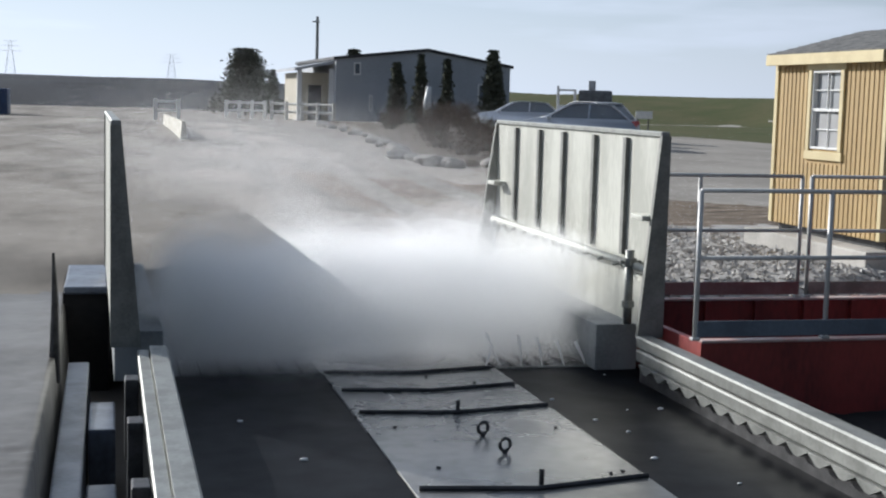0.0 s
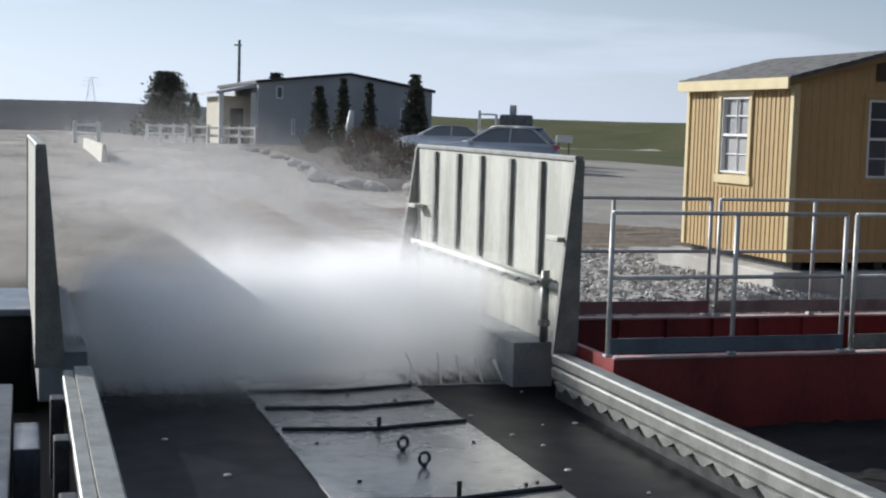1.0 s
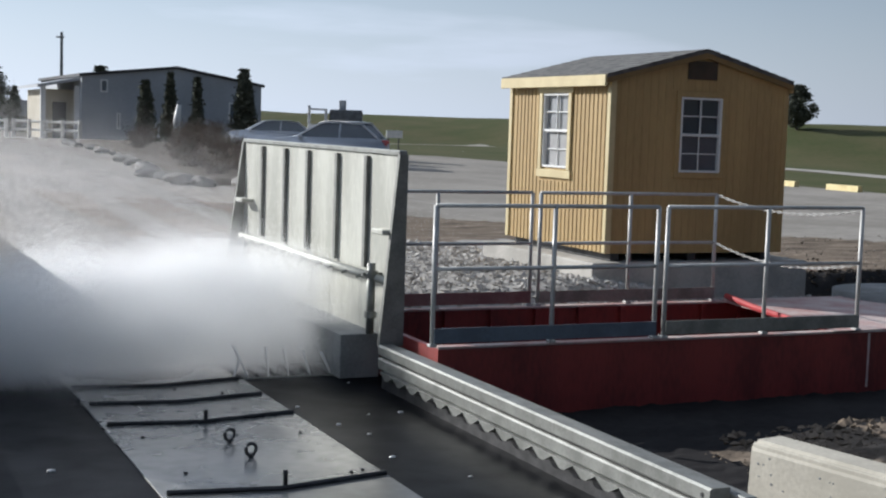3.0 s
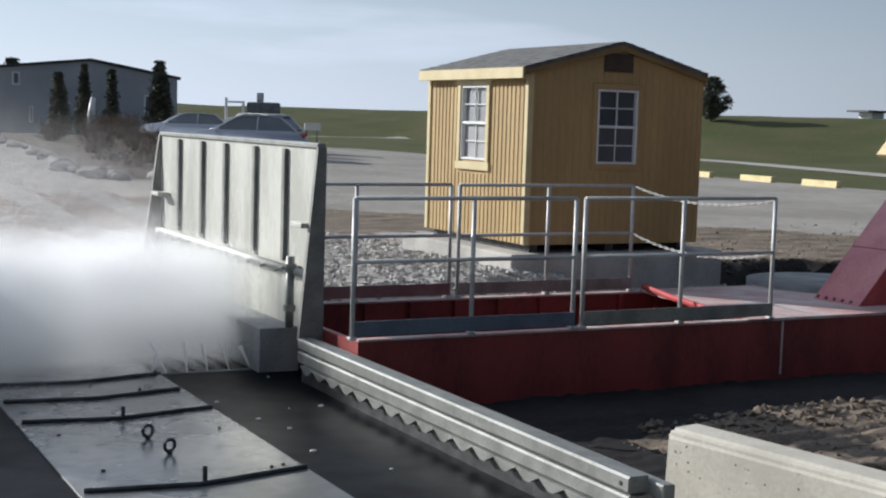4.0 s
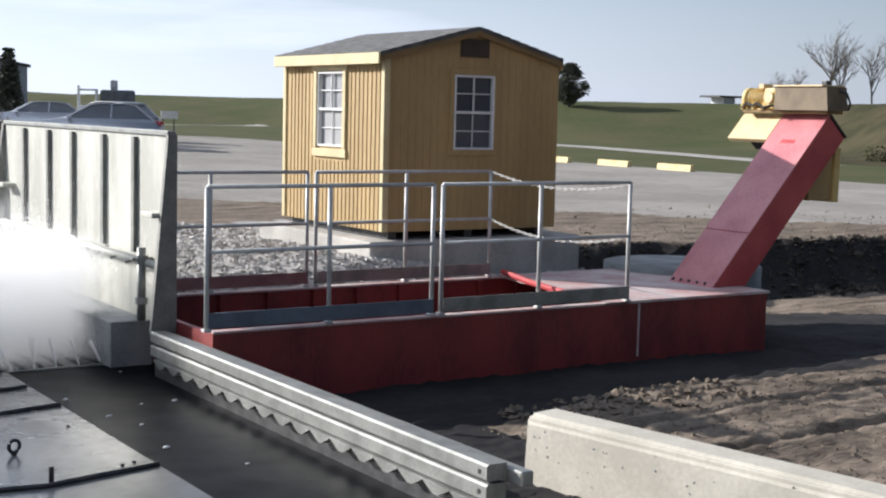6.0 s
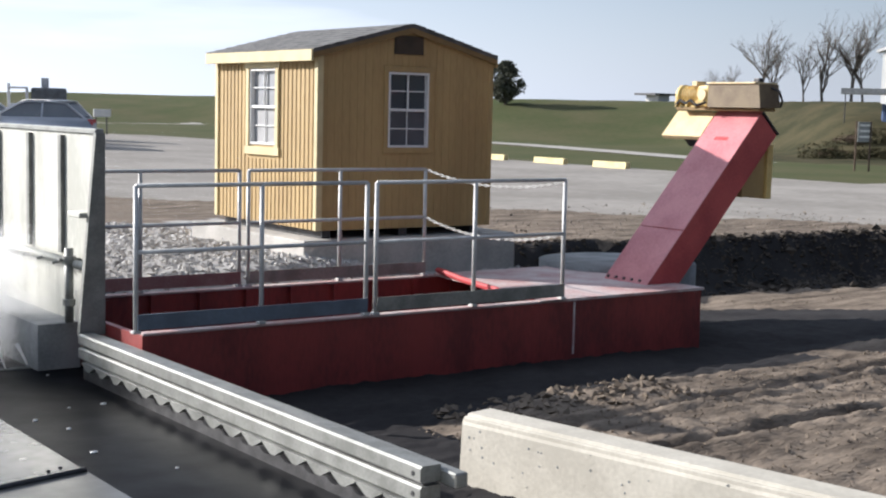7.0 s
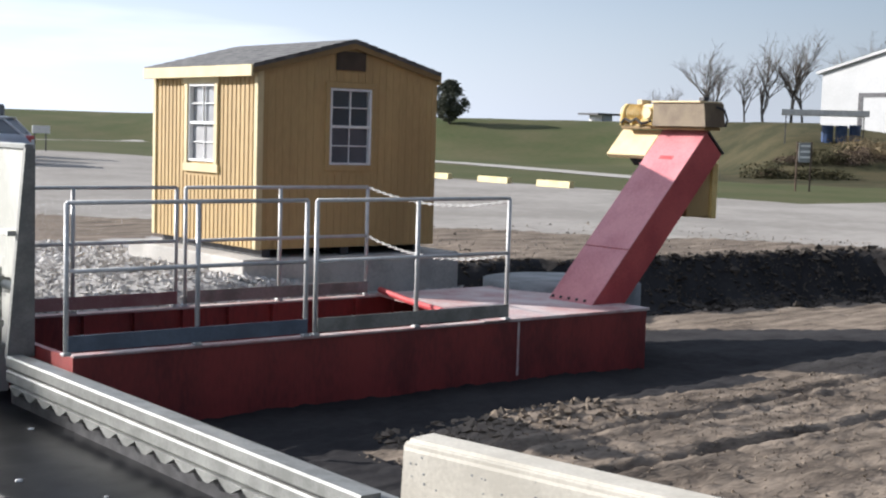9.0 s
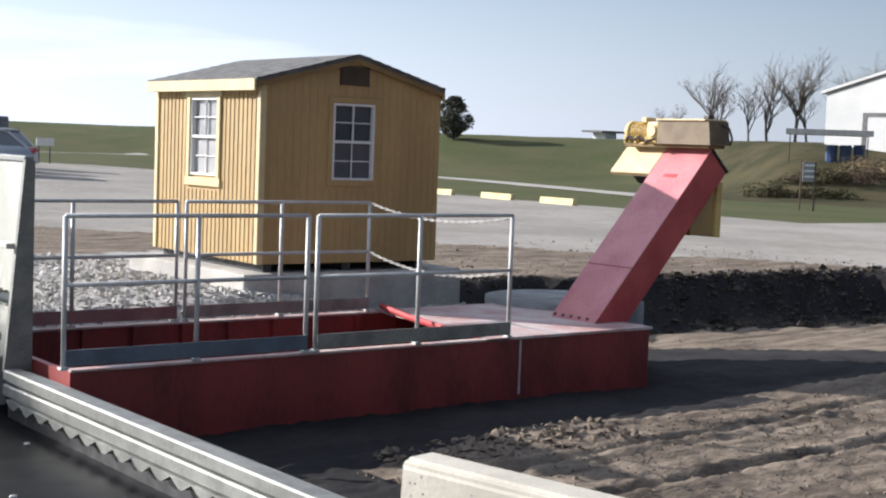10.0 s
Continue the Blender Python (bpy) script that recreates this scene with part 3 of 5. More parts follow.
part("cover_lip", tube([(7.72, 9.12, 0.02), (7.82, 9.7, 0.0), (7.95, 10.4, 0.01), (8.02, 10.95, 0.05)], 0.03, 8), REDCONV, tank, "rolled red lip")
part("scraper_beam", box((4.2, 9.9, -0.35), (7.9, 10.15, -0.2), 0.01), RED, tank)


RAILSTEEL = mat("bright_galvanised_tube", (0.62, 0.62, 0.60), (0.48, 0.48, 0.465), 0.45, 0.15, 5, 45, 0.06)
TOEBLUE = mat("blue_grey_toe_board", (0.15, 0.185, 0.23), (0.11, 0.135, 0.17), 0.55, 0.1, 4, 40, 0.08)


DUSTRED = mat("dusty_red_board", (0.36, 0.19, 0.18), (0.27, 0.12, 0.115), 0.6, 0.0, 4, 40, 0.08)


def rail_section(x0, x1, y, posts, label, toe):
    s = thing("railing_section", ((x0 + x1) / 2, y, 0), label, "railing", "railings round the tank")
    for x in posts:
        part("post", tube([(x, y, 0.0), (x, y, 1.05)], 0.018, 10), RAILSTEEL, s, "", True)
    for z in (1.05, 0.58):
        part("rail", tube([(x0, y, z), (x1, y, z)], 0.016, 10), RAILSTEEL, s, "", True)
    part("toe_board", box((x0, y - 0.035, 0.03), (x1, y - 0.022, 0.14)), toe, s, "flat toe board")
    for x in posts:
        part("foot_clamp", box((x - 0.03, y - 0.03, 0.001), (x + 0.03, y + 0.03, 0.022), 0.004), RAILSTEEL, s)
    return s


GAL = "galvanised tube railing with toe board on the tank rim"
rail_section(4.0, 5.93, TY0 - 0.0, (4.0, 5.0, 5.93), GAL, TOEBLUE)
rail_section(6.02, 7.98, TY0 - 0.0, (6.02, 7.0, 7.98), GAL, STEEL)
rail_section(4.1, 5.84, TY1 - 0.03, (4.1, 4.89, 5.84), GAL, DUSTRED)
rail_section(5.93, 7.88, TY1 - 0.03, (5.93, 6.9, 7.88), GAL, STEEL)


ROCK = mat("grey_rock", (0.29, 0.275, 0.25), (0.16, 0.15, 0.14), 0.9, 0.0, 2, 12, 0.4)
DULL = mat("dull_chain", (0.58, 0.57, 0.54), (0.42, 0.41, 0.38), 0.65, 0.0, 8, 60, 0.1)


def chain(a, b, sag, z_label):
    c = thing("chain", (a[0], a[1], a[2] - sag), z_label, "chain", "chains across the railing gap")
    a, b = Vector(a), Vector(b)
    n = 42
    for k in range(n):
        t = (k + 0.5) / n
        p = a.lerp(b, t) - Vector((0, 0, sag * 4 * t * (1 - t)))
        slope = math.atan2((b - a).z - sag * 4 * (1 - 2 * t), (b - a).xy.length)
        own = bmesh.new()
        pts = [Vector((0.030 * math.cos(q * math.tau / 10), 0.009 * math.sin(q * math.tau / 10), 0)) for q in range(11)]
        own = tube(pts, 0.0055, 5)
        turn = Matrix.Rotation(math.atan2((b - a).y, (b - a).x), 4, "Z") @ Matrix.Rotation(-slope, 4, "Y") @ Matrix.Rotation(math.pi / 2 * (k % 2), 4, "X")
        own.transform(Matrix.Translation(p) @ turn)
        part("link", own, DULL, c)


chain((7.88, TY1 - 0.03, 1.05), (7.98, TY0, 1.03), 0.10, "sagging galvanised chain across the end of the railings")
chain((7.88, TY1 - 0.03, 0.58), (7.98, TY0, 0.57), 0.12, "sagging galvanised chain across the end of the railings")

# ---- the scraper conveyor ----
conv = thing("scraper_conveyor", (9.6, 9.65, 0), "sloping red enclosed scraper conveyor rising from the tank", "conveyor")
A0, A1 = Vector((9.36, 0, 0.0)), Vector((10.9, 0, 1.69))
way = (A1 - A0).normalized()
down = Vector((way.z, 0, -way.x))


def along(s, d):
    p = A0 + way * s + down * d
    return (p.x, p.z)


LEN = (A1 - A0).length


def slab_xz(s0, s1, d0, d1, y0, y1, bevel=0.0):
    b = prism([along(s0, d0), along(s1, d0), along(s1, d1), along(s0, d1)], "y", y0, y1)
    if bevel:
        bmesh.ops.bevel(b, geom=b.edges[:], offset=bevel, segments=1, affect="EDGES")
    return b


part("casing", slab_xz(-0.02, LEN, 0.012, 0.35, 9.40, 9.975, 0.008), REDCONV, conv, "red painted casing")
part("lid", slab_xz(-0.01, 0.70, 0.0, 0.012, 9.385, 9.99, 0.003), LIDPAINT, conv, "pale pinkish red lid sheet")
part("lid", slab_xz(0.708, LEN + 0.005, 0.0, 0.012, 9.385, 9.99, 0.003), LIDPAINT, conv, "pale pinkish red lid sheet")
for s in np.arange(0.06, 0.6, 0.13):
    part("bolt", slab_xz(0.03, 0.055, -0.012, 0.0, 9.44 + s * 0.85, 9.465 + s * 0.85), DARKSTEEL, conv)
part("hood", slab_xz(LEN - 0.36, LEN, 0.0, 0.06, 9.995, 10.56, 0.006), CREAM, conv, "pale yellow hood")
part("hood_bracket", slab_xz(LEN - 0.33, LEN - 0.18, 0.065, 0.20, 9.995, 10.30), DARKSTEEL, conv)
part("head_plate", slab_xz(LEN + 0.006, LEN + 0.03, 0.0, 0.36, 9.39, 9.985, 0.004), DARKSTEEL, conv, "dark end plate")
part("scuff_mark", slab_xz(LEN - 0.40, LEN - 0.355, -0.003, 0.0, 9.60, 9.78), REDCONV, conv, "rubbed bright red scuff")
part("discharge_chute", box((10.74, 9.47, 0.82), (11.08, 9.88, 1.38), 0.008), SIDING, conv, "ochre discharge chute")
part("chute_flange", box((11.08, 9.44, 0.80), (11.16, 9.9, 1.36), 0.006), YELLOW, conv, "bright yellow chute flange")
drive = thing("gear_motor", (10.85, 9.85, 1.70), "yellow gear motor with a brown guard on the conveyor head", "motor")
part("guard", prism([(9.26, 1.73), (9.97, 1.73), (9.965, 1.965), (9.29, 1.965)], "x", 10.72, 11.02), mat("brown_guard", (0.20, 0.15, 0.085), (0.14, 0.10, 0.06), 0.6), drive, "brown sheet guard")
part("guard_lid", box((10.70, 9.32, 1.967), (11.04, 9.98, 1.985), 0.005), CREAM, drive)
part("guard_knob", box((10.80, 9.36, 1.986), (10.88, 9.43, 2.03), 0.01), DARKSTEEL, drive)
part("mount", box((10.76, 9.30, 1.695), (11.0, 10.46, 1.728), 0.006), BROWNTRIM, drive)
gearbox = part("gearbox", box((10.74, 9.98, 1.73), (10.98, 10.14, 1.955), 0.03), YELLOW, drive)
part("cover", tube([(10.735, 10.06, 1.86), (10.72, 10.06, 1.86)], 0.06, 14), CREAM, gearbox, "round pale cover")
part("motor_body", tube([(10.87, 10.14, 1.85), (10.87, 10.42, 1.85)], 0.095, 16), YELLOW, drive, "", True)
for y in np.arange(10.17, 10.41, 0.035):
    part("cooling_fin", tube([(10.87, y, 1.85), (10.87, y + 0.008, 1.85)], 0.106, 16), YELLOW, drive)
part("fan_cowl", tube([(10.87, 10.42, 1.85), (10.87, 10.47, 1.85)], 0.112, 16), YELLOW, drive, "", True)
part("side_plate", prism([(10.13, 1.73), (10.46, 1.73), (10.46, 1.93), (10.40, 1.955), (10.36, 1.90), (10.24, 1.90), (10.20, 1.955), (10.13, 1.955)], "x", 10.99, 11.01), YELLOW, drive)
part("terminal_box", box((10.78, 10.18, 1.945), (10.92, 10.26, 2.0), 0.008), CREAM, drive)
for y in (10.14, 10.29, 10.44):
    part("foot", box((10.75, y, 1.729), (10.80, y + 0.03, 1.80), 0.004), YELLOW, drive)
part("hose", tube([(10.73, 10.0, 1.78), (10.68, 10.08, 1.745), (10.69, 10.18, 1.80), (10.70, 10.26, 1.765), (10.72, 10.36, 1.80), (10.73, 10.43, 1.75)], 0.014, 6), BLACK, drive, "black hose")
part("hose", tube([(10.9, 9.28, 1.93), (10.95, 9.22, 1.90), (10.98, 9.20, 1.80), (11.0, 9.24, 1.74)], 0.012, 6), BLACK, drive, "black hose")
support = thing("concrete_collar", (10.0, 10.4, -0.5), "low grey concrete collar behind the conveyor foot", "concrete collar")
part("collar", tube([(10.35, 10.85, -0.7), (10.35, 10.85, 0.05)], 0.85, 28), GREYBLOCK, support, "", True)

# ---- concrete block ----
blk = bmesh.new()
prism([(4.78, -0.55), (4.80, -0.16), (4.83, -0.12), (5.06, -0.12), (5.10, -0.16), (5.12, -0.55)], "y", 2.2, 6.27, blk)
bmesh.ops.bevel(blk, geom=[e for e in blk.edges], offset=0.02, segments=2, affect="EDGES")
blk.transform(Matrix.Translation((4.9, 6.27, 0)) @ Matrix.Rotation(0.18, 4, "Z") @ Matrix.Translation((-4.9, -6.27, 0)))
block = single("concrete_block", blk, CONCRETE, (5.0, 5.0, -0.5), "pale cast concrete barrier block with pitted faces", "concrete block")
BT = Matrix.Translation((4.9, 6.27, 0)) @ Matrix.Rotation(0.18, 4, "Z") @ Matrix.Translation((-4.9, -6.27, 0))
rng = random.Random(21)
for k in range(46):
    y, z = rng.uniform(3.4, 6.2), rng.uniform(-0.46, -0.17)
    r = rng.uniform(0.003, 0.008)
    xx = 4.78 + 0.02 * (z + 0.55) / 0.39
    part("air_hole", tube([BT @ Vector((xx - 0.002, y, z)), BT @ Vector((xx + 0.01, y, z))], r, 6), GREYBLOCK, block, "")
for k in range(16):
    y = rng.uniform(5.5, 10.1)
    x = rng.uniform(3.0, 3.75) if k < 11 else rng.uniform(0.6, 1.5)
    b = bmesh.new()
    bmesh.ops.create_icosphere(b, subdivisions=1, radius=rng.uniform(0.008, 0.02), matrix=Matrix.Translation((x, y, DECK + 0.005)) @ Matrix.Diagonal((1.4, 0.9, 0.6, 1)))
    single("pebble", b, WHITE, (x, y, DECK), "small white pebble lying on the wet deck", "pebble", "pebbles on the deck")

# ---- the shed ----
SX0, SX1, SY0, SY1, SZ0, SZ1, APEX = 7.215, 9.41, 11.95, 14.20, 0.381, 2.203, 2.484
MID = (SX0 + SX1) / 2
shed = thing("shed", (MID, SY0, 0.1), "small ochre wooden shed with grey shingle roof on a concrete slab", "shed")
T = 0.06


def wall_with_hole(axis, at, thick, u0, u1, v0, v1, hole, gable=None):
    """A wall across an axis with one window opening, in one piece."""
    hu0, hu1, hv0, hv1 = hole
    bm = bmesh.new()
    put = (lambda u, v: bm.verts.new((at, u, v))) if axis == "x" else (lambda u, v: bm.verts.new((u, at, v)))
    a, b, c, d = put(u0, v0), put(u1, v0), put(u1, v1), put(u0, v1)
    e, f, g, h = put(hu0, hv0), put(hu1, hv0), put(hu1, hv1), put(hu0, hv1)
    top = [put((u0 + u1) / 2, gable)] if gable else []
    faces = [bm.faces.new(q) for q in ((a, b, f, e), (b, c, g, f), (d, a, e, h), (c, *top, d, h, g))]
    out = bmesh.ops.extrude_face_region(bm, geom=faces)["geom"]
    bmesh.ops.translate(bm, verts=[v for v in out if isinstance(v, bmesh.types.BMVert)], vec=(thick, 0, 0) if axis == "x" else (0, thick, 0))
    bmesh.ops.recalc_face_normals(bm, faces=bm.faces[:])
    return bm


WA = (12.80, 13.38, 1.219, 2.031)
WB = (8.049, 8.563, 1.231, 2.017)
part("side_wall", wall_with_hole("x", SX0, T, SY0 + T, SY1 - T, SZ0, SZ1, WA), SIDING, shed, "ochre grooved siding")
part("gable_wall", wall_with_hole("y", SY0, T, SX0, SX1, SZ0, SZ1, WB, APEX - 0.03), SIDING, shed, "ochre grooved siding")
part("side_wall", box((SX1 - T, SY0 + T, SZ0), (SX1, SY1 - T, SZ1)), SIDING, shed)
part("gable_wall", prism([(SX0, SZ0), (SX1, SZ0), (SX1, SZ1), (MID, APEX - 0.03), (SX0, SZ1)], "y", SY1 - T, SY1), SIDING, shed)
part("floor", box((SX0 + T, SY0 + T, SZ0), (SX1 - T, SY1 - T, SZ0 + 0.05)), DARKSTEEL, shed)
# battens of the grooved siding
y = SY0 + 0.10
while y < SY1 - 0.1:
    for z0, z1 in ((SZ0, WA[2] - 0.1), (WA[3] + 0.08, SZ1)) if WA[0] - 0.06 < y < WA[1] + 0.06 else ((SZ0, SZ1),):
        part("board", box((SX0 - 0.008, y, z0), (SX0, y + 0.063, z1 - 0.05), 0.003), SIDING, shed)
    y += 0.086
x = SX0 + 0.10
while x < SX1 - 0.1:
    top = SZ1 + (APEX - 0.05 - SZ1) * (1 - abs(x - MID) / (MID - SX0))
    for z0, z1 in ((SZ0, WB[2] - 0.08), (WB[3] + 0.07, top)) if WB[0] - 0.16 < x < WB[1] + 0.06 else ((SZ0, top),):
        part("board", box((x, SY0 - 0.004, z0), (x + 0.086, SY0, z1 - 0.02)), SIDING, shed)
    x += 0.090
for x, y in ((SX0 - 0.022, SY0 - 0.012), (SX0 - 0.022, SY1 - 0.06), (SX1 - 0.05, SY0 - 0.012)):
    part("corner_trim", box((x, y, SZ0), (x + 0.07, y + 0.07, SZ1 - 0.05), 0.004), TRIM if x < 8 else SIDING, shed, "cream corner trim")
for sgn in (-1, 1):
    ex = SX0 - 0.10 if sgn < 0 else SX1 + 0.035
    drop = (APEX - SZ1) / (MID - SX0) * abs(ex - MID)
    z1 = APEX - drop
    prof = [(MID, APEX), (ex, z1), (ex, z1 + 0.035), (MID, APEX + 0.04)]
    roof = part("roof", prism(prof, "y", SY0 - 0.06, SY1 + 0.07), SHINGLE, shed, "grey shingle roof slope")
    # courses of shingles
    for k in range(9):
        a, b = k / 9, (k + 1) / 9 + 0.02
        b = min(b, 1.0)
        px = lambda f: MID + (ex - MID) * f
        pz = lambda f: APEX + 0.04 + (z1 + 0.035 - APEX - 0.04) * f
        part("shingle_course", prism([(px(a), pz(a) + 0.001), (px(b), pz(b) + 0.010), (px(b), pz(b) + 0.002), (px(a), pz(a) - 0.004)], "y", SY0 - 0.07, SY1 + 0.08), SHINGLE, roof)
    part("fascia", box((ex - 0.02, SY0 - 0.05, z1 - 0.085), (ex + 0.012, SY1 + 0.06, z1 + 0.03), 0.004), TRIM if sgn < 0 else SIDING, shed, "cream fascia board")
    rk = [(MID, APEX - 0.055), (ex, z1 - 0.055), (ex, z1 + 0.005), (MID, APEX + 0.005)]
    part("rake_board", prism(rk, "y", SY0 - 0.055, SY0 - 0.03), BROWNTRIM, shed, "brown rake board")
DARKVENT = mat("brown_vent", (0.085, 0.06, 0.04), (0.06, 0.045, 0.03), 0.7)
part("gable_vent", box((8.111, SY0 - 0.02, 2.203), (8.48, SY0 - 0.008, 2.396), 0.003), DARKVENT, shed, "dark louvred gable vent")
for k in range(7):
    part("louvre", box((8.128, SY0 - 0.03, 2.213 + k * 0.0246), (8.463, SY0 - 0.021, 2.227 + k * 0.0246)), DARKVENT, shed)


SCREEN = mat("insect_mesh", (0.10, 0.105, 0.12), (0.075, 0.08, 0.09), 0.5, 0.0, 4, 200, 0.05)
# side panes carry the sky's reflection as a pale base colour
SKYPANE = glass("sky_pale_window_glass", (0.42, 0.43, 0.44))
# lighter copy of the mesh, coloured as sunlit, for the side window
SUNLITSCREEN = mat("sunlit_insect_mesh", (0.36, 0.36, 0.36), (0.28, 0.28, 0.28), 0.6, 0.0, 4, 200, 0.05)


def sash(axis, at, u0, u1, v0, v1, out, trim, light, clear):
    """A double-hung window of eight lights."""
    def bx(a0, a1, b0, b1, d0, d1):
        return box((at + out * d0, a0, b0), (at + out * d1, a1, b1), 0.003) if axis == "x" else box((a0, at + out * d0, b0), (a1, at + out * d1, b1), 0.003)
    w = part("window", bx(u0, u1, v0, v0 + 0.024, -0.05, 0.02), WHITE, shed, "white double-hung window of eight lights")
    for a0, a1, b0, b1 in ((u0, u1, v1 - 0.024, v1), (u0, u0 + 0.024, v0 + 0.024, v1 - 0.024), (u1 - 0.024, u1, v0 + 0.024, v1 - 0.024)):
        part("window_frame", bx(a0, a1, b0, b1, -0.05, 0.02), WHITE, w)
    vm, um = (v0 + v1) / 2, (u0 + u1) / 2
    part("meeting_rail", bx(u0 + 0.024, u1 - 0.024, vm - 0.015, vm + 0.015, -0.024, 0.012), WHITE, w)
    part("glazing_bar", bx(um - 0.0065, um + 0.0065, v0 + 0.024, vm - 0.015, -0.024, -0.012), WHITE, w)
    part("glazing_bar", bx(um - 0.0065, um + 0.0065, vm + 0.015, v1 - 0.024, -0.022, 0.005), WHITE, w)
    for f, d in ((0.25, 0.0), (0.75, 0.012)):
        z = v0 + (v1 - v0) * f
        part("glazing_bar", bx(u0 + 0.024, u1 - 0.024, z - 0.0065, z + 0.0065, -0.029 + d, -0.011 + d), WHITE, w)
    pane = part("pane", bx(u0 + 0.024, u1 - 0.024, v0 + 0.024, v1 - 0.024, -0.036, -0.032), clear, w)
    pane.visible_shadow = False
    part("insect_screen", bx(u0 + 0.024, u1 - 0.024, v0 + 0.024, vm - 0.016, -0.0312, -0.0302), light, w, "grey insect screen")
    if trim:
        for a0, a1, b0, b1 in ((u0 - 0.07, u0 - 0.002, v0 - 0.02, v1 + 0.002), (u1 + 0.002, u1 + 0.07, v0 - 0.02, v1 + 0.002), (u0 - 0.1, u1 + 0.1, v1 + 0.004, v1 + 0.07), (u0 - 0.09, u1 + 0.09, v0 - 0.11, v0 - 0.022)):
            part("casing", bx(a0, a1, b0, b1, 0.0, 0.035), TRIM, w, "cream window casing")
    else:
        for a0, a1, b0, b1 in ((u0 - 0.055, u0 - 0.002, v0 - 0.002, v1 + 0.002), (u1 + 0.002, u1 + 0.055, v0 - 0.002, v1 + 0.002), (u0 - 0.055, u1 + 0.055, v1 + 0.004, v1 + 0.06), (u0 - 0.055, u1 + 0.055, v0 - 0.06, v0 - 0.004)):
            part("casing", bx(a0, a1, b0, b1, 0.0, 0.018), SIDING, w, "ochre window casing")


sash("x", SX0, *WA, -1, True, SUNLITSCREEN, SKYPANE)
sash("y", SY0, *WB, -1, False, SCREEN, GLASS)
SLABMAT = mat("cast_slab_concrete", (0.50, 0.48, 0.44), (0.36, 0.345, 0.315), 0.85, 0.0, 2.5, 35, 0.2)
single("foundation_slab", box((7.0, 11.84, -0.85), (9.72, 14.4, 0.295), 0.02), SLABMAT, (8.4, 13, -0.85), "grey concrete slab under the shed", "slab", kind="structure")
for x in (7.3, 8.25, 9.2):
    single("skid_beam", box((x, SY0 + 0.04, 0.295), (x + 0.1, SY1 - 0.04, 0.381), 0.006), DARKSTEEL, (x, SY0, 0.295), "dark timber skid under the shed floor", "skid", "skids under the shed")

# ---- the lot ----
for y in (33.0, 36.1, 39.4, 42.6, 45.8):
    single("parking_stop", prism([(31.2, -0.2), (31.45, -0.2), (31.41, 0.1), (31.24, 0.1)], "y", y - 0.35, y + 1.25), CURB, (31.3, y, -0.1), "faded yellow concrete parking stop on the lot edge", "parking stop", "parking stops along the lot")


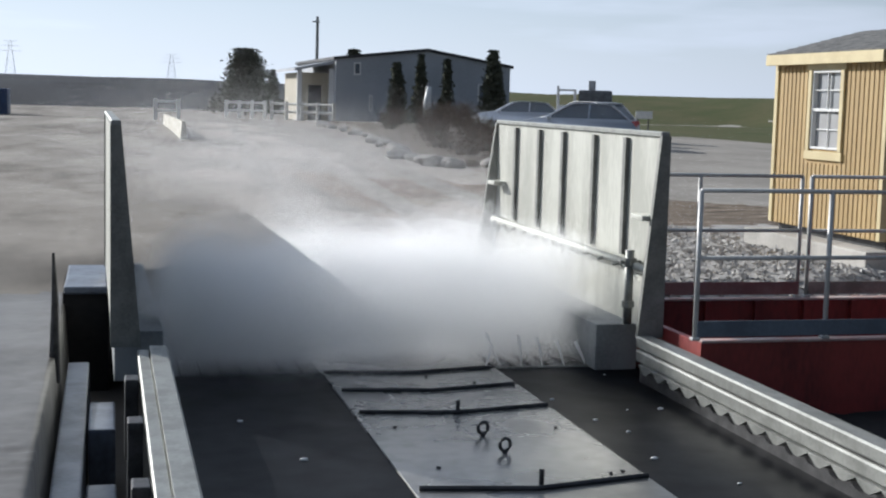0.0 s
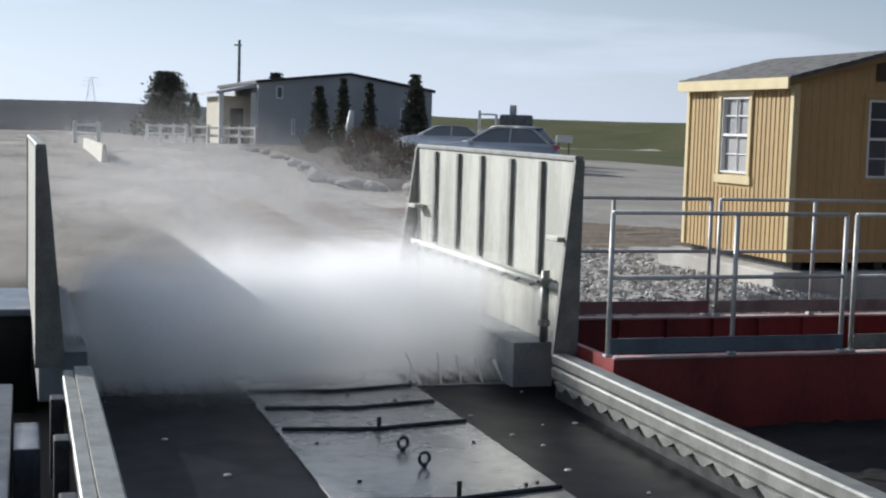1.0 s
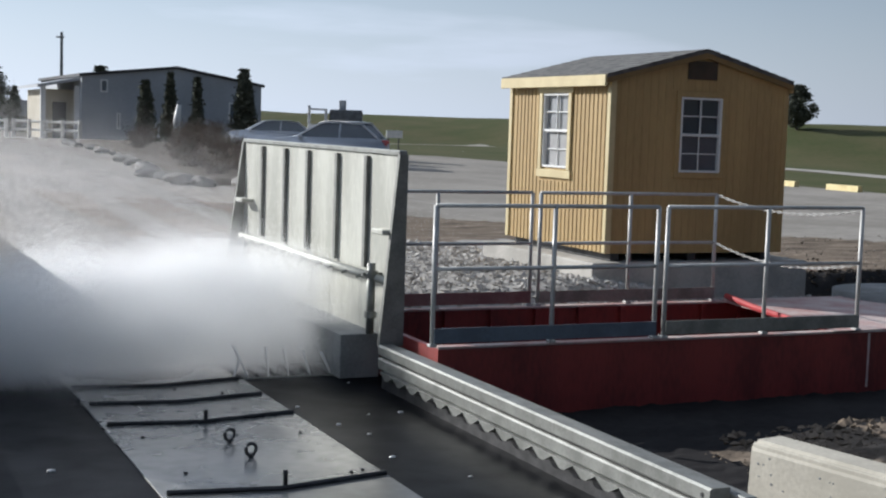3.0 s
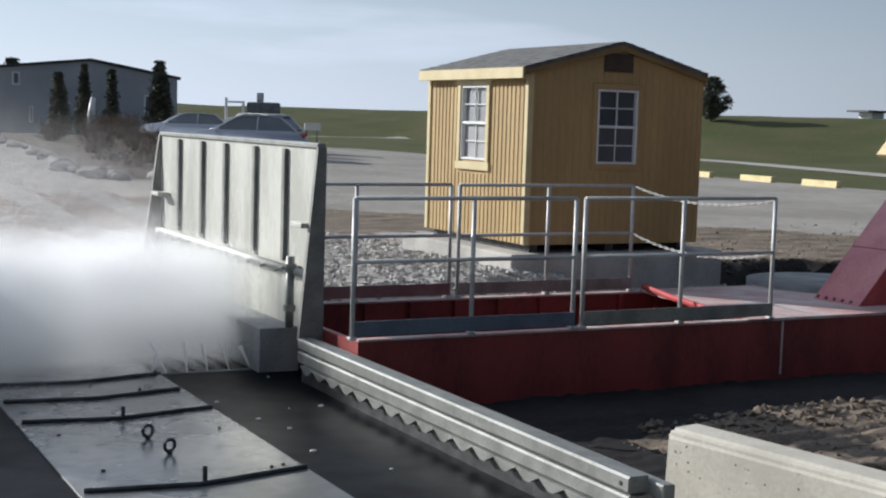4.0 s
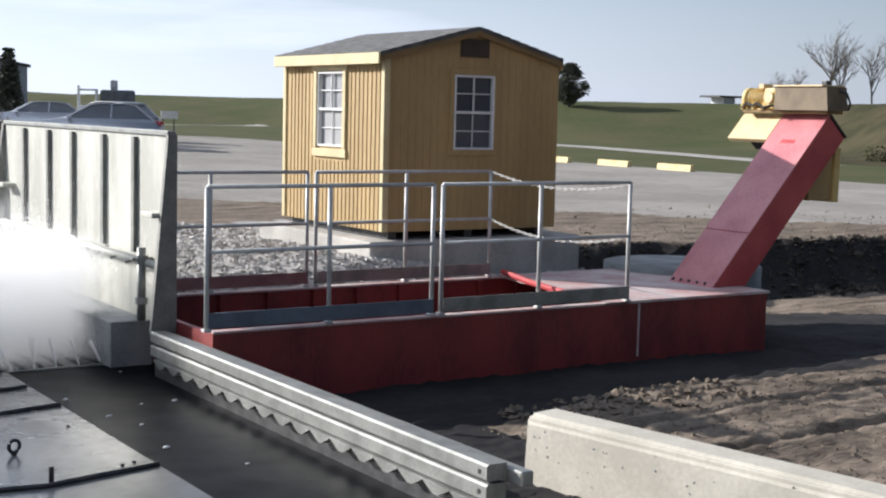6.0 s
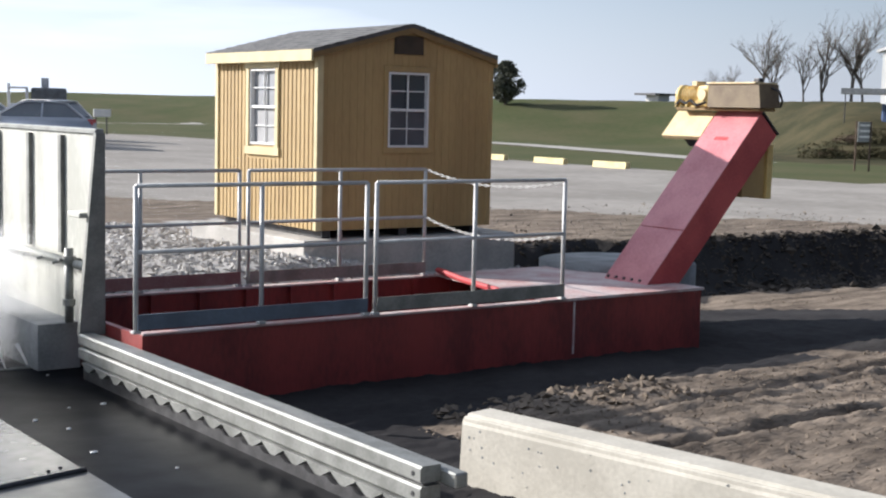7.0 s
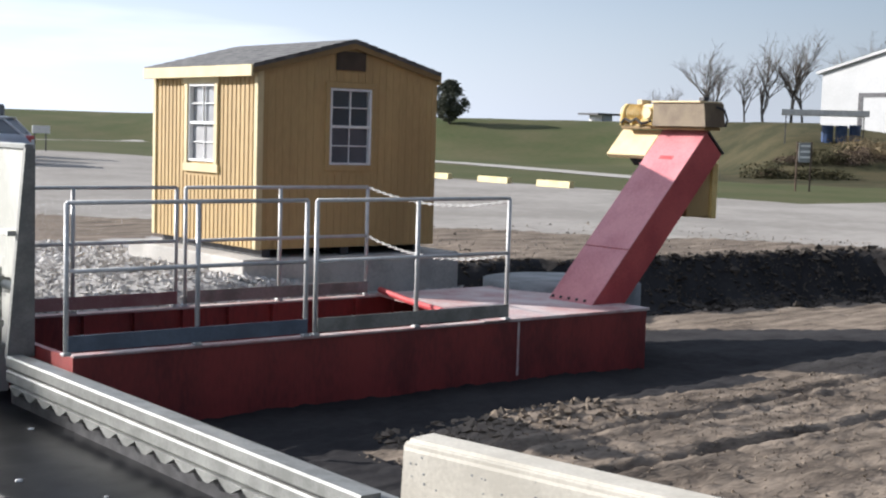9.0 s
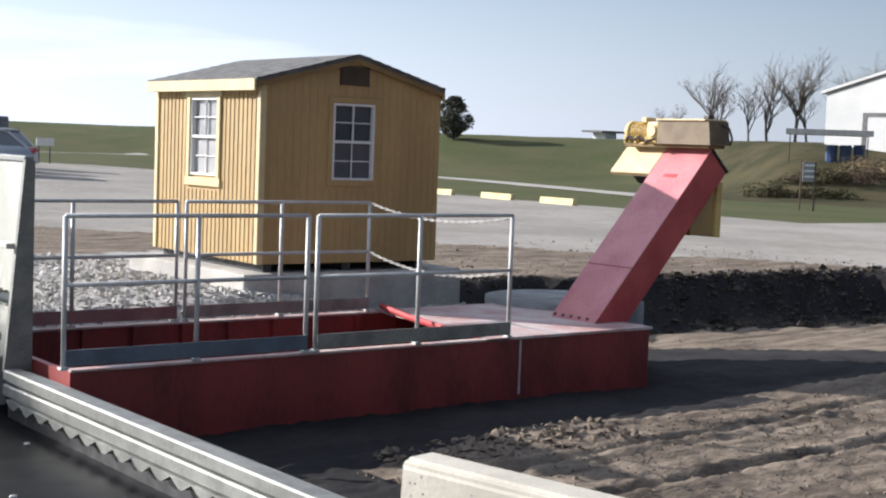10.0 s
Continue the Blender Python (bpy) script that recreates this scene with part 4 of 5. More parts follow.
def car(name, x, y, turn, paint, label, length=4.6, tall=1.45):
    c = thing(name, (x, y, height(x, y)), label, "car", turn=turn)
    M = ORIGIN[c.name].inverted()
    L, W = length / 2, 0.88
    low = [(-L, 0.35), (-L + 0.06, 0.80), (-L + 0.4, 0.96), (L - 1.0, 0.96), (L - 0.35, 0.87), (L - 0.03, 0.70), (L, 0.30), (-L, 0.28)]
    b = prism(low, "y", -W, W)
    bmesh.ops.bevel(b, geom=b.edges[:], offset=0.06, segments=2, affect="EDGES")
    b.transform(M)
    part("body", b, paint, c, "", True)
    cab = [(-L + 0.2, 0.90), (-L + 0.85, tall - 0.05), (-L + 1.3, tall), (-0.05, tall), (0.25, tall - 0.06), (L - 0.95, 0.88)]
    b = prism(cab, "y", -W + 0.08, W - 0.08)
    bmesh.ops.bevel(b, geom=b.edges[:], offset=0.05, segments=2, affect="EDGES")
    for v in b.verts:
        v.co.y *= 1 - 0.26 * max(0, (v.co.z - 0.9) / (tall - 0.9))
    b.transform(M)
    part("cabin_glass", b, DARKGLASS, c, "dark tinted glass")
    b = prism([(-L + 0.8, tall - 0.06), (-L + 1.3, tall), (-0.05, tall), (0.3, tall - 0.07), (0.25, tall - 0.01), (-0.08, tall + 0.03), (-L + 1.3, tall + 0.03), (-L + 0.75, tall - 0.02)], "y", -W + 0.26, W - 0.26)
    bmesh.ops.bevel(b, geom=b.edges[:], offset=0.012, segments=2, affect="EDGES")
    b.transform(M)
    part("roof", b, paint, c, "", True)
    for u0, u1 in ((-L + 0.22, -L + 0.86), (L - 0.97, 0.24), (-0.45, -0.5)):
        for side in (-1, 1):
            foot, head = Vector((u0, side * (W - 0.10), 0.89)), Vector((u1, side * (W - 0.285), tall - 0.03))
            part("pillar", tube([M @ foot, M @ head], 0.035, 6), paint, c)
    for side in (-1, 1):
        part("mirror", box((L - 1.3, side * (W + 0.02) - 0.08, 0.92), (L - 1.15, side * (W + 0.02) + 0.08, 1.04), 0.03, None, M), paint, c, "rounded wing mirror")
        part("sill_trim", box((-L + 1.2, side * (W + 0.005) - 0.012, 0.36), (L - 1.3, side * (W + 0.005) + 0.012, 0.44), 0.006, None, M), BLACK, c, "dark sill trim")
    for u in (-L + 0.85, L - 0.9):
        for v in (-W + 0.02, W - 0.2):
            wh = part("wheel", tube([M @ Vector((u, v, 0.33)), M @ Vector((u, v + 0.2, 0.33))], 0.33, 20), TYRE, c, "", True)
            part("rim", tube([M @ Vector((u, v - 0.01, 0.33)), M @ Vector((u, v + 0.21, 0.33))], 0.2, 14), STEEL, wh)
    for v in (-W + 0.1, W - 0.4):
        part("headlight", box((L - 0.16, v, 0.58), (L + 0.01, v + 0.3, 0.70), 0.02, None, M), WHITE, c, "clear headlight")
        part("tail_light", box((-L - 0.01, v, 0.70), (-L + 0.1, v + 0.3, 0.84), 0.02, None, M), REDCONV, c, "red tail light")
    return c


car("sedan", 16.25, 46.6, 160, SILVER, "parked silver four-door sedan on the lot", 4.3, 1.46)
car("hatchback", 18.0, 59.4, 165, SILVER, "parked silver hatchback near the grey building", 4.2, 1.4)
car("wagon", 18.05, 50.5, 110, WHITEPAINT, "parked white estate car behind the sedan", 4.4, 1.5)

# a low works vehicle behind the cars
TX, TYY, tz = 19.4, 55.0, 0.1
truck = thing("works_truck", (TX, TYY, tz), "white flatbed works vehicle with pale gear on top", "work vehicle", turn=-20)
TM = ORIGIN[truck.name].inverted()
part("bed", box((-1.0, -0.9, 0.7), (1.5, 0.9, 1.45), 0.05, None, TM), WHITEPAINT, truck)
cabf = part("cab_frame", box((-1.0, -0.8, 1.45), (-0.92, 0.8, 2.25), 0.02, None, TM), WHITEPAINT, truck, "white open cab frame")
part("bar", box((-0.92, -0.8, 2.05), (-0.2, 0.8, 2.12), 0.02, None, TM), WHITEPAINT, cabf)
part("bar", box((-0.3, -0.8, 1.45), (-0.2, 0.8, 2.04), 0.02, None, TM), WHITEPAINT, cabf)
DARKGEAR = mat("dark_gear", (0.15, 0.16, 0.17), (0.09, 0.095, 0.10), 0.5)
PALEGEAR = mat("pale_gear", (0.55, 0.56, 0.58), (0.35, 0.36, 0.38), 0.5)
part("gear_block", box((-0.1, -0.6, 1.45), (1.3, 0.6, 2.1), 0.1, None, TM), DARKGEAR, truck, "dark grey machinery")
part("mast", box((0.3, -0.2, 2.1), (0.6, 0.2, 2.5), 0.04, None, TM), PALEGEAR, truck)
for x in (-0.6, 1.0):
    part("wheel", tube([TM @ Vector((x, -0.95, 0.4)), TM @ Vector((x, 0.95, 0.4))], 0.42, 16), TYRE, truck)
board = thing("notice_board", (27.95, 69.0, height(27.95, 69.0)), "white notice board on two short posts at the lot edge", "notice board")
part("panel", box((27.5, 68.97, 0.92), (28.45, 69.03, 1.32), 0.01), WHITE, board)
for x in (27.65, 28.25):
    part("post", tube([(x, 69.06, height(x, 69.0) - 0.1), (x, 69.06, 1.3)], 0.04, 6), DARKSTEEL, board)

# ---- the grey building ----
BX0, BX1, BY0, BY1 = 12.4, 22.5, 76.0, 92.0
bz = 0.2
office = thing("office_building", ((BX0 + BX1) / 2, BY0, bz), "low grey metal-clad office building with a shallow gable", "building")
bm_ = prism([(BX0, bz - 0.5), (BX1, bz - 0.5), (BX1, 3.55), (17.6, 4.35), (BX0, 3.75)], "y", BY0, BY1)
part("wall", bm_, CLAD, office)
part("roof_edge", prism([(BX0 - 0.15, 3.72), (17.6, 4.34), (BX1 + 0.15, 3.52), (BX1 + 0.15, 3.68), (17.6, 4.5), (BX0 - 0.15, 3.88)], "y", BY0 - 0.15, BY1), DARKSTEEL, office, "dark roof edge")
for x, z, w, h in ((13.4, 2.9, 0.4, 0.7), (14.3, 0.9, 0.2, 0.9), (17.0, 1.7, 0.7, 1.1), (15.6, 1.2, 0.6, 1.0), (20.6, 1.6, 0.8, 1.0)):
    wdw = part("window", box((x, BY0 - 0.05, z), (x + w, BY0 + 0.02, z + h)), WHITE, office, "pale window")
    part("pane", box((x + 0.08, BY0 - 0.07, z + 0.08), (x + w - 0.08, BY0 - 0.045, z + h - 0.08)), DARKGLASS, wdw)
part("porch", box((10.7, BY0 + 2.4, bz), (BX0 - 0.01, BY0 + 9, 3.0)), mat("beige_porch_wall", (0.46, 0.42, 0.33), (0.38, 0.345, 0.27), 0.7, 0.0, 0.6, 9, 0.1), office, "beige recessed porch wall")
part("porch_roof", prism([(10.15, 3.05), (BX0 - 0.02, 3.5), (BX0 - 0.02, 3.66), (10.15, 3.2)], "y", BY0 + 0.5, BY0 + 9.2), CLAD, office, "sloping porch roof")
part("porch_door", box((11.2, BY0 + 2.33, bz), (11.95, BY0 + 2.395, 2.3), 0.01), DARKSTEEL, office, "dark porch door")
for x in (10.35, 12.15):
    part("porch_post", box((x, BY0 + 0.7, bz - 0.2), (x + 0.25, BY0 + 0.95, 3.2)), WHITEPAINT, office, "white porch post")
for z in (0.75, 1.15):
    part("porch_rail", box((10.6, BY0 + 0.75, z), (12.14, BY0 + 0.83, z + 0.09), 0.01), DULL, office)
single("gas_tank", tube([(15.9, 68.5, 0.2), (15.9, 68.5, 1.5), (16.0, 68.5, 2.3)], 0.24, 14, None, 0.12), WHITE, (15.9, 68.5, 0.2), "white rounded tank among the shrubs", "tank", smooth=True)


def crown(rng, centre, size, count, leaf, bm=None, cone=False):
    """Many small leaf blades in an uneven clumped volume."""
    bm = bm or bmesh.new()
    clumps = [(rng.uniform(-1, 1), rng.uniform(-1, 1), rng.uniform(0, 1), rng.uniform(0.5, 1)) for _ in range(150 if cone else 64)]
    for _ in range(count):
        cx, cy, cz, r = rng.choice(clumps)
        z = min(1, max(0, cz + rng.gauss(0, 0.09)))
        wide = (1.05 - z) ** 0.85 if cone else math.sqrt(max(0.05, 1 - (2 * z - 1) ** 2))
        q = math.hypot(cx, cy) or 1
        px, py = cx / max(1, q) * wide * r + rng.gauss(0, 0.10), cy / max(1, q) * wide * r + rng.gauss(0, 0.10)
        p = Vector(centre) + Vector((px * size[0], py * size[1], z * size[2]))
        a = Vector((rng.gauss(0, 1), rng.gauss(0, 1), rng.gauss(0, 0.6))).normalized() * leaf * rng.uniform(0.6, 1.4)
        b = a.cross(Vector((rng.gauss(0, 1), rng.gauss(0, 1), rng.gauss(0, 1))).normalized()) * 0.5
        vs = [bm.verts.new(p + v) for v in (-a, b, a, -b)]
        bm.faces.new(vs)
    return bm


def conifer(x, y, tall, wide, seed, label="dark evergreen conifer beside the building", base=None):
    rng = random.Random(seed)
    z = height(x, y) if base is None else base
    t = thing("conifer_tree", (x, y, z), label, "tree", "evergreens by the building")
    part("trunk", tube([(x, y, z - 0.2), (x + 0.05, y, z + tall * 0.5), (x, y, z + tall * 0.96)], 0.03 * tall, 7, None, 0.02), BARK, t)
    part("crown", crown(rng, (x, y, z + tall * 0.06), (wide, wide, tall * 0.95), int(2600 * max(1.0, wide)), 0.025 * tall + 0.04, None, True), NEEDLE, t, "dark green needles")


conifer(8.95, 91.9, 4.3, 2.9, 1, "bushy dark pine by the road")
conifer(10.9, 93, 3.0, 0.7, 2)
conifer(14.2, 68, 3.1, 0.75, 3)
conifer(17.3, 70, 3.4, 0.6, 4)
conifer(16.0, 70.5, 3.6, 0.6, 5)
conifer(19.2, 68, 3.9, 0.9, 6)
conifer(20.0, 70, 3.3, 0.7, 16)
conifer(23.0, 130, 6.0, 2.0, 7, "dark treetop rising behind the building")
def round_tree(x, y, tall, wide, seed, label):
    rng = random.Random(seed)
    z = height(x, y)
    t = thing("evergreen_tree", (x, y, z), label, "tree")
    part("trunk", tube([(x, y, z - 0.2), (x + 0.04, y, z + tall * 0.4), (x, y, z + tall * 0.8)], 0.12, 7, None, 0.04), BARK, t)
    part("crown", crown(rng, (x, y, z + 0.15), (wide, wide, tall), 5200, 0.13), NEEDLE, t, "dark green needles")


round_tree(62.75, 78.6, 2.9, 1.35, 8, "dark round evergreen on the grass bank")
def twig_shrub(x, y, size, tall, seed):
    """A leafless shrub: stems fanning up from the ground, with a loose mass of twigs."""
    rng = random.Random(seed)
    z = height(x, y) + 0.05
    sh = thing("shrub", (x, y, z), "brown leafless shrub in the planting bed", "shrub", "shrubs by the building")
    stems = bmesh.new()
    for _ in range(60):
        a = rng.uniform(0, math.tau)
        lean = rng.uniform(0.15, 0.75) * size
        tip = Vector((x + lean * math.cos(a), y + lean * math.sin(a), z + tall * rng.uniform(0.7, 1.12)))
        foot = Vector((x + 0.1 * math.cos(a), y + 0.1 * math.sin(a), z - 0.1))
        tube([foot, foot.lerp(tip, 0.5) + Vector((rng.gauss(0, 0.06), rng.gauss(0, 0.06), 0.05)), tip], 0.014, 3, stems, 0.005)
    crown(rng, (x, y, z), (0.85 * size, 0.85 * size, 0.95 * tall), 420, 0.045, stems)
    tagged(part("twig_mass", stems, SHRUB, sh), kind="stuff")


for k, (x, y, size, tall) in enumerate(((13.0, 62, 1.0, 0.9), (14.2, 60, 1.2, 1.2), (15.4, 61, 1.3, 1.3), (16.4, 63, 1.2, 1.2), (11.8, 58, 0.9, 0.9), (13.6, 56, 1.1, 1.1), (12.2, 52, 1.1, 1.0), (11.0, 54, 0.8, 0.7),
                                        (11.4, 47.5, 1.0, 1.0), (10.3, 44, 0.9, 0.75), (11.4, 42, 1.1, 1.0), (9.7, 40, 0.7, 0.55), (10.6, 38.6, 0.9, 0.9), (12.3, 46, 0.9, 1.0), (9.6, 36.6, 0.7, 0.5), (10.4, 36.0, 0.7, 0.7), (12.9, 49.5, 0.9, 1.1))):
    twig_shrub(x, y, size, tall, 30 + k)
BEDSOIL = mat("bark_mulch", (0.13, 0.108, 0.088), (0.07, 0.058, 0.048), 0.95, 0.0, 0.8, 7, 0.8, 0.9, gloss=0.05)
BED = [(11.2, 70.0), (9.84, 65.8), (9.5, 58.0), (9.35, 51.7), (8.8, 46.0), (8.3, 40.7), (7.8, 36.0), (7.75, 33.9), (8.4, 33.0), (9.6, 33.4), (11.2, 36.5), (12.4, 42.0), (13.4, 50.0), (15.5, 58.0), (17.6, 64.0), (18.0, 70.0)]
bm_ = bmesh.new()
outer = [bm_.verts.new((x, y, height(x, y) - 0.05)) for x, y in BED]
mid_x, mid_y = 12.4, 54.0
inner = [bm_.verts.new((x + (mid_x - x) * 0.12, y + (mid_y - y) * 0.05, height(x, y) + 0.16)) for x, y in BED]
for k in range(len(BED)):
    j = (k + 1) % len(BED)
    bm_.faces.new((outer[k], outer[j], inner[j], inner[k]))
bm_.faces.new(inner)
bmesh.ops.triangulate(bm_, faces=[f for f in bm_.faces if len(f.verts) > 4])
bmesh.ops.recalc_face_normals(bm_, faces=bm_.faces[:])
single("planting_bed", bm_, BEDSOIL, (mid_x, mid_y, 0.1), "raised planting bed of dark bark mulch before the office", "planting bed", kind="structure")
rng = random.Random(5)
edge = [Vector(p) for p in BED[1:12]]
count = 0
for a, b in zip(edge, edge[1:]):
    n = max(2, int((b - a).length / 0.95))
    for k in range(n):
        p = a.lerp(b, (k + rng.uniform(0.1, 0.6)) / n) + Vector((rng.uniform(-0.2, 0.2), 0))
        r = rng.uniform(0.16, 0.34) if p.y < 46 else rng.uniform(0.12, 0.24)
        bl = bmesh.new()
        bmesh.ops.create_icosphere(bl, subdivisions=2, radius=r)
        for v in bl.verts:
            v.co *= 1 + 0.45 * noise.noise(v.co * 3.0 + Vector((count, 0, 0)))
            v.co.z *= 0.65
        bl.transform(Matrix.Translation((p.x, p.y, height(p.x, p.y) + 0.08)) @ Matrix.Rotation(rng.uniform(0, 6.28), 4, "Z") @ Matrix.Diagonal((1.3, 0.85, 1, 1)))
        single("boulder", bl, ROCK, (p.x, p.y, height(p.x, p.y)), "pale rough boulder edging the planting bed", "boulder", "boulders round the bed")
        count += 1


def wood_fence(x0, y0, x1, y1, n, paint):
    a, b = Vector((x0, y0, height(x0, y0))), Vector((x1, y1, height(x1, y1)))
    f = thing("wooden_fence", a, "weathered pale wooden rail fence by the road", "fence", "fences by the road")
    for k in range(n + 1):
        p = a.lerp(b, k / n)
        part("post", box(p - Vector((0.09, 0.09, 0.2)), p + Vector((0.09, 0.09, 1.05)), 0.01), paint, f)
    for z in (0.45, 0.9):
        part("rail", tube([a + Vector((0, 0, z)), b + Vector((0, 0, z))], 0.07, 6), paint, f)


wood_fence(6.7, 80, 8.9, 79.8, 3, WHITE)
wood_fence(9.2, 79, 12.0, 74, 4, DULL)
wood_fence(2.38, 70.3, 3.5, 70.2, 1, WHITE)
single("concrete_barrier", prism([(2.28, -0.3), (2.58, -0.3), (2.48, 0.72), (2.38, 0.72)], "y", 45.3, 60), CONCRETE, (2.5, 46, 0), "pale concrete road barrier at the fork", "barrier")
pole = thing("utility_pole", (16.1, 108, 0), "tall thin utility pole behind the building", "pole")
part("pole", tube([(16.1, 108, -0.5), (16.1, 108, 7.9)], 0.16, 8, None, 0.11), GREYBLOCK, pole)
part("cross_arm", tube([(15.7, 108, 7.5), (16.3, 108, 7.5)], 0.06, 6), GREYBLOCK, pole)

skip = thing("container", (-6.2, 77.0, 0.0), "dark blue steel container at the road side", "container")
part("body", box((-8.6, 75.6, height(-6, 77)), (-5.05, 78.0, height(-6, 77) + 1.35), 0.04), BLUE, skip)
for x in np.arange(-8.3, -5.2, 0.55):
    part("rib", box((x, 75.53, height(-6, 77) + 0.1), (x + 0.1, 75.6, height(-6, 77) + 1.25), 0.01), BLUE, skip)


def pylon(x, y, tall):
    z = height(x, y)
    p = thing("power_pylon", (x, y, z), "far steel lattice power pylon", "pylon", "power pylons")
    for dx, dy in ((-1, -1), (1, -1), (1, 1), (-1, 1)):
        part("leg", tube([(x + 1.6 * dx, y + 1.6 * dy, z), (x + 0.25 * dx, y + 0.25 * dy, z + tall)], 0.04, 4, None, 0.03), PALEGEAR, p)
    for k in range(5):
        z0, z1 = z + tall * k / 6, z + tall * (k + 1) / 6
        w0, w1 = 1.6 - 1.35 * k / 6, 1.6 - 1.35 * (k + 1) / 6
        part("brace", tube([(x - w0, y - w0, z0), (x + w1, y - w1, z1)], 0.022, 4), PALEGEAR, p)
        part("brace", tube([(x + w0, y - w0, z0), (x - w1, y - w1, z1)], 0.022, 4), PALEGEAR, p)
    for f, w in ((0.72, 3.2), (0.86, 2.6), (0.98, 1.9)):
        part("cross_arm", tube([(x - w, y, z + tall * f), (x + w, y, z + tall * f)], 0.035, 4), PALEGEAR, p)


for x, y in ((-28, 430), (19.8, 440)):
    pylon(x, y, 9 if x > 10 else 11)

# ---- far right ----
barn = thing("white_building", (70, 42, 1), "white metal-clad gabled building on the grass bank", "building", turn=-93)
BM = Matrix.Translation((64.8, 47.6, 0)) @ Matrix.Rotation(radians(-93), 4, "Z")
part("wall", prism([(0, 0.5), (0, 5.5), (9.6, 7.9), (19.2, 5.5), (19.2, 0.5)], "y", 0, 16, None, BM), WHITECLAD, barn)
part("roof_edge", prism([(-0.3, 5.45), (9.6, 7.92), (19.5, 5.45), (19.5, 5.6), (9.6, 8.07), (-0.3, 5.6)], "y", -0.2, 16.2, None, BM), WHITECLAD, barn)
bd = part("door", box((2.9, -0.08, 1.2), (9.5, 0.0, 4.15), 0, None, BM), WHITECLAD, barn, "large pale roller door")
part("door_frame", box((2.6, -0.1, 1.2), (2.9, 0.0, 4.4), 0, None, BM), DARKSTEEL, bd)
part("door_frame", box((2.9, -0.1, 4.16), (9.8, 0.0, 4.4), 0, None, BM), DARKSTEEL, bd)
part("wall_lamp", box((5.2, -0.25, 5.4), (5.7, -0.01, 5.65), 0.03, None, BM), STEEL, barn)
part("sign_plate", box((5.0, -0.05, 4.6), (6.2, -0.01, 4.82), 0.01, None, BM), GREYBLOCK, barn)
shel = thing("lean_to", (58.2, 43, 1.5), "open dark lean-to beside the white building", "lean-to")
LM = Matrix.Translation((57.2, 44.4, 0)) @ Matrix.Rotation(radians(-53), 4, "Z")
part("roof", box((0, 0, 3.0), (4.3, 2, 3.28), 0, None, LM), DULL, shel)
for x in (0.2, 4.1):
    part("post", tube([LM @ Vector((x, 1.6, 0.8)), LM @ Vector((x, 1.6, 3.0))], 0.03, 6), DARKSTEEL, shel)
for x, y in ((60.0, 43.6), (60.5, 43.1), (61.1, 42.7)):
    dz = height(x, y)
    single("drum", tube([(x, y, dz - 0.1), (x, y, dz + 0.85)], 0.3, 14), BLUE, (x, y, dz), "blue plastic drum beside the white building", "drum", "blue drums")

def bare_tree(x, y, tall, seed):
    rng = random.Random(seed)
    z = height(x, y)
    t = thing("bare_tree", (x, y, z), "leafless grey winter tree on the bank", "tree", "bare trees")
    bm = bmesh.new()
    def grow(p, d, r, length, depth):
        q = p + d * length * 0.5 + Vector((rng.gauss(0, 0.03), rng.gauss(0, 0.03), 0)) * length
        e = q + (d + Vector((rng.gauss(0, 0.12), rng.gauss(0, 0.12), 0.08))).normalized() * length * 0.5
        tube([p, q, e], r, 5 if depth < 3 else 3, bm, r * 0.6)
        if depth < 6:
            for _ in range((5, 3, 3, 2, 2, 2)[depth]):
                nd = (d + Vector((rng.gauss(0, 0.42), rng.gauss(0, 0.42), rng.uniform(-0.12, 0.22)))).normalized()
                grow(p.lerp(e, rng.uniform(0.35, 1.0)), nd, r * 0.58, length * rng.uniform(0.62, 0.82), depth + 1)
    grow(Vector((x, y, z - 0.2)), Vector((0, 0, 1)), 0.017 * tall, tall * rng.uniform(0.32, 0.42), 0)
    part("branch_work", bm, BARK, t)


for k, (x, y, tall) in enumerate(((90.9, 78.9, 8.0), (91.6, 78.2, 6.4), (93.2, 76.2, 5.8), (94.2, 75.0, 8.2), (95.6, 73.2, 8.8), (96.2, 72.4, 7.0), (98.4, 69.8, 8.4), (89.4, 80.8, 4.2), (99.6, 68.2, 8.0), (88.2, 82.2, 3.2))):
    bare_tree(x, y, tall, 60 + k)
STRAW = mat("dry_straw", (0.30, 0.24, 0.15), (0.19, 0.15, 0.09), 0.95, 0.0, 4, 20, 0.3, gloss=0.03)
rng = random.Random(77)
for k in range(20):
    x = rng.uniform(50.5, 61.5)
    y = 39.4 + 0.35 * (x - 55) * (1 if x < 55 else -0.2) + rng.uniform(-1.2, 2.6)
    size = rng.uniform(0.6, 1.15)
    z = height(x, y)
    sh = thing("shrub", (x, y, z), "dry straw-coloured brush on the bank", "shrub", "dry brush on the bank")
    tagged(part("twig_mass", crown(random.Random(90 + k), (x, y, z - 0.1), (1.5 * size, 1.5 * size, 0.75 * size), 1300, 0.05), STRAW if x > 57.5 else (DRYGRASS, SHRUB)[k % 2], sh), kind="stuff")
sign = thing("road_sign", (40.4, 30.1, 0), "small grey notice board on two posts by the lot", "sign")
sz = -0.1
for d in (0.12, 0.62):
    part("post", tube([(40.0 + d * 0.6, 30.45 - d * 0.75, sz - 0.2), (40.0 + d * 0.6, 30.45 - d * 0.75, sz + 1.72)], 0.035, 6), SHRUB, sign)
SM = Matrix.Translation((40.25, 30.15, 0)) @ Matrix.Rotation(radians(-38), 4, "Z")
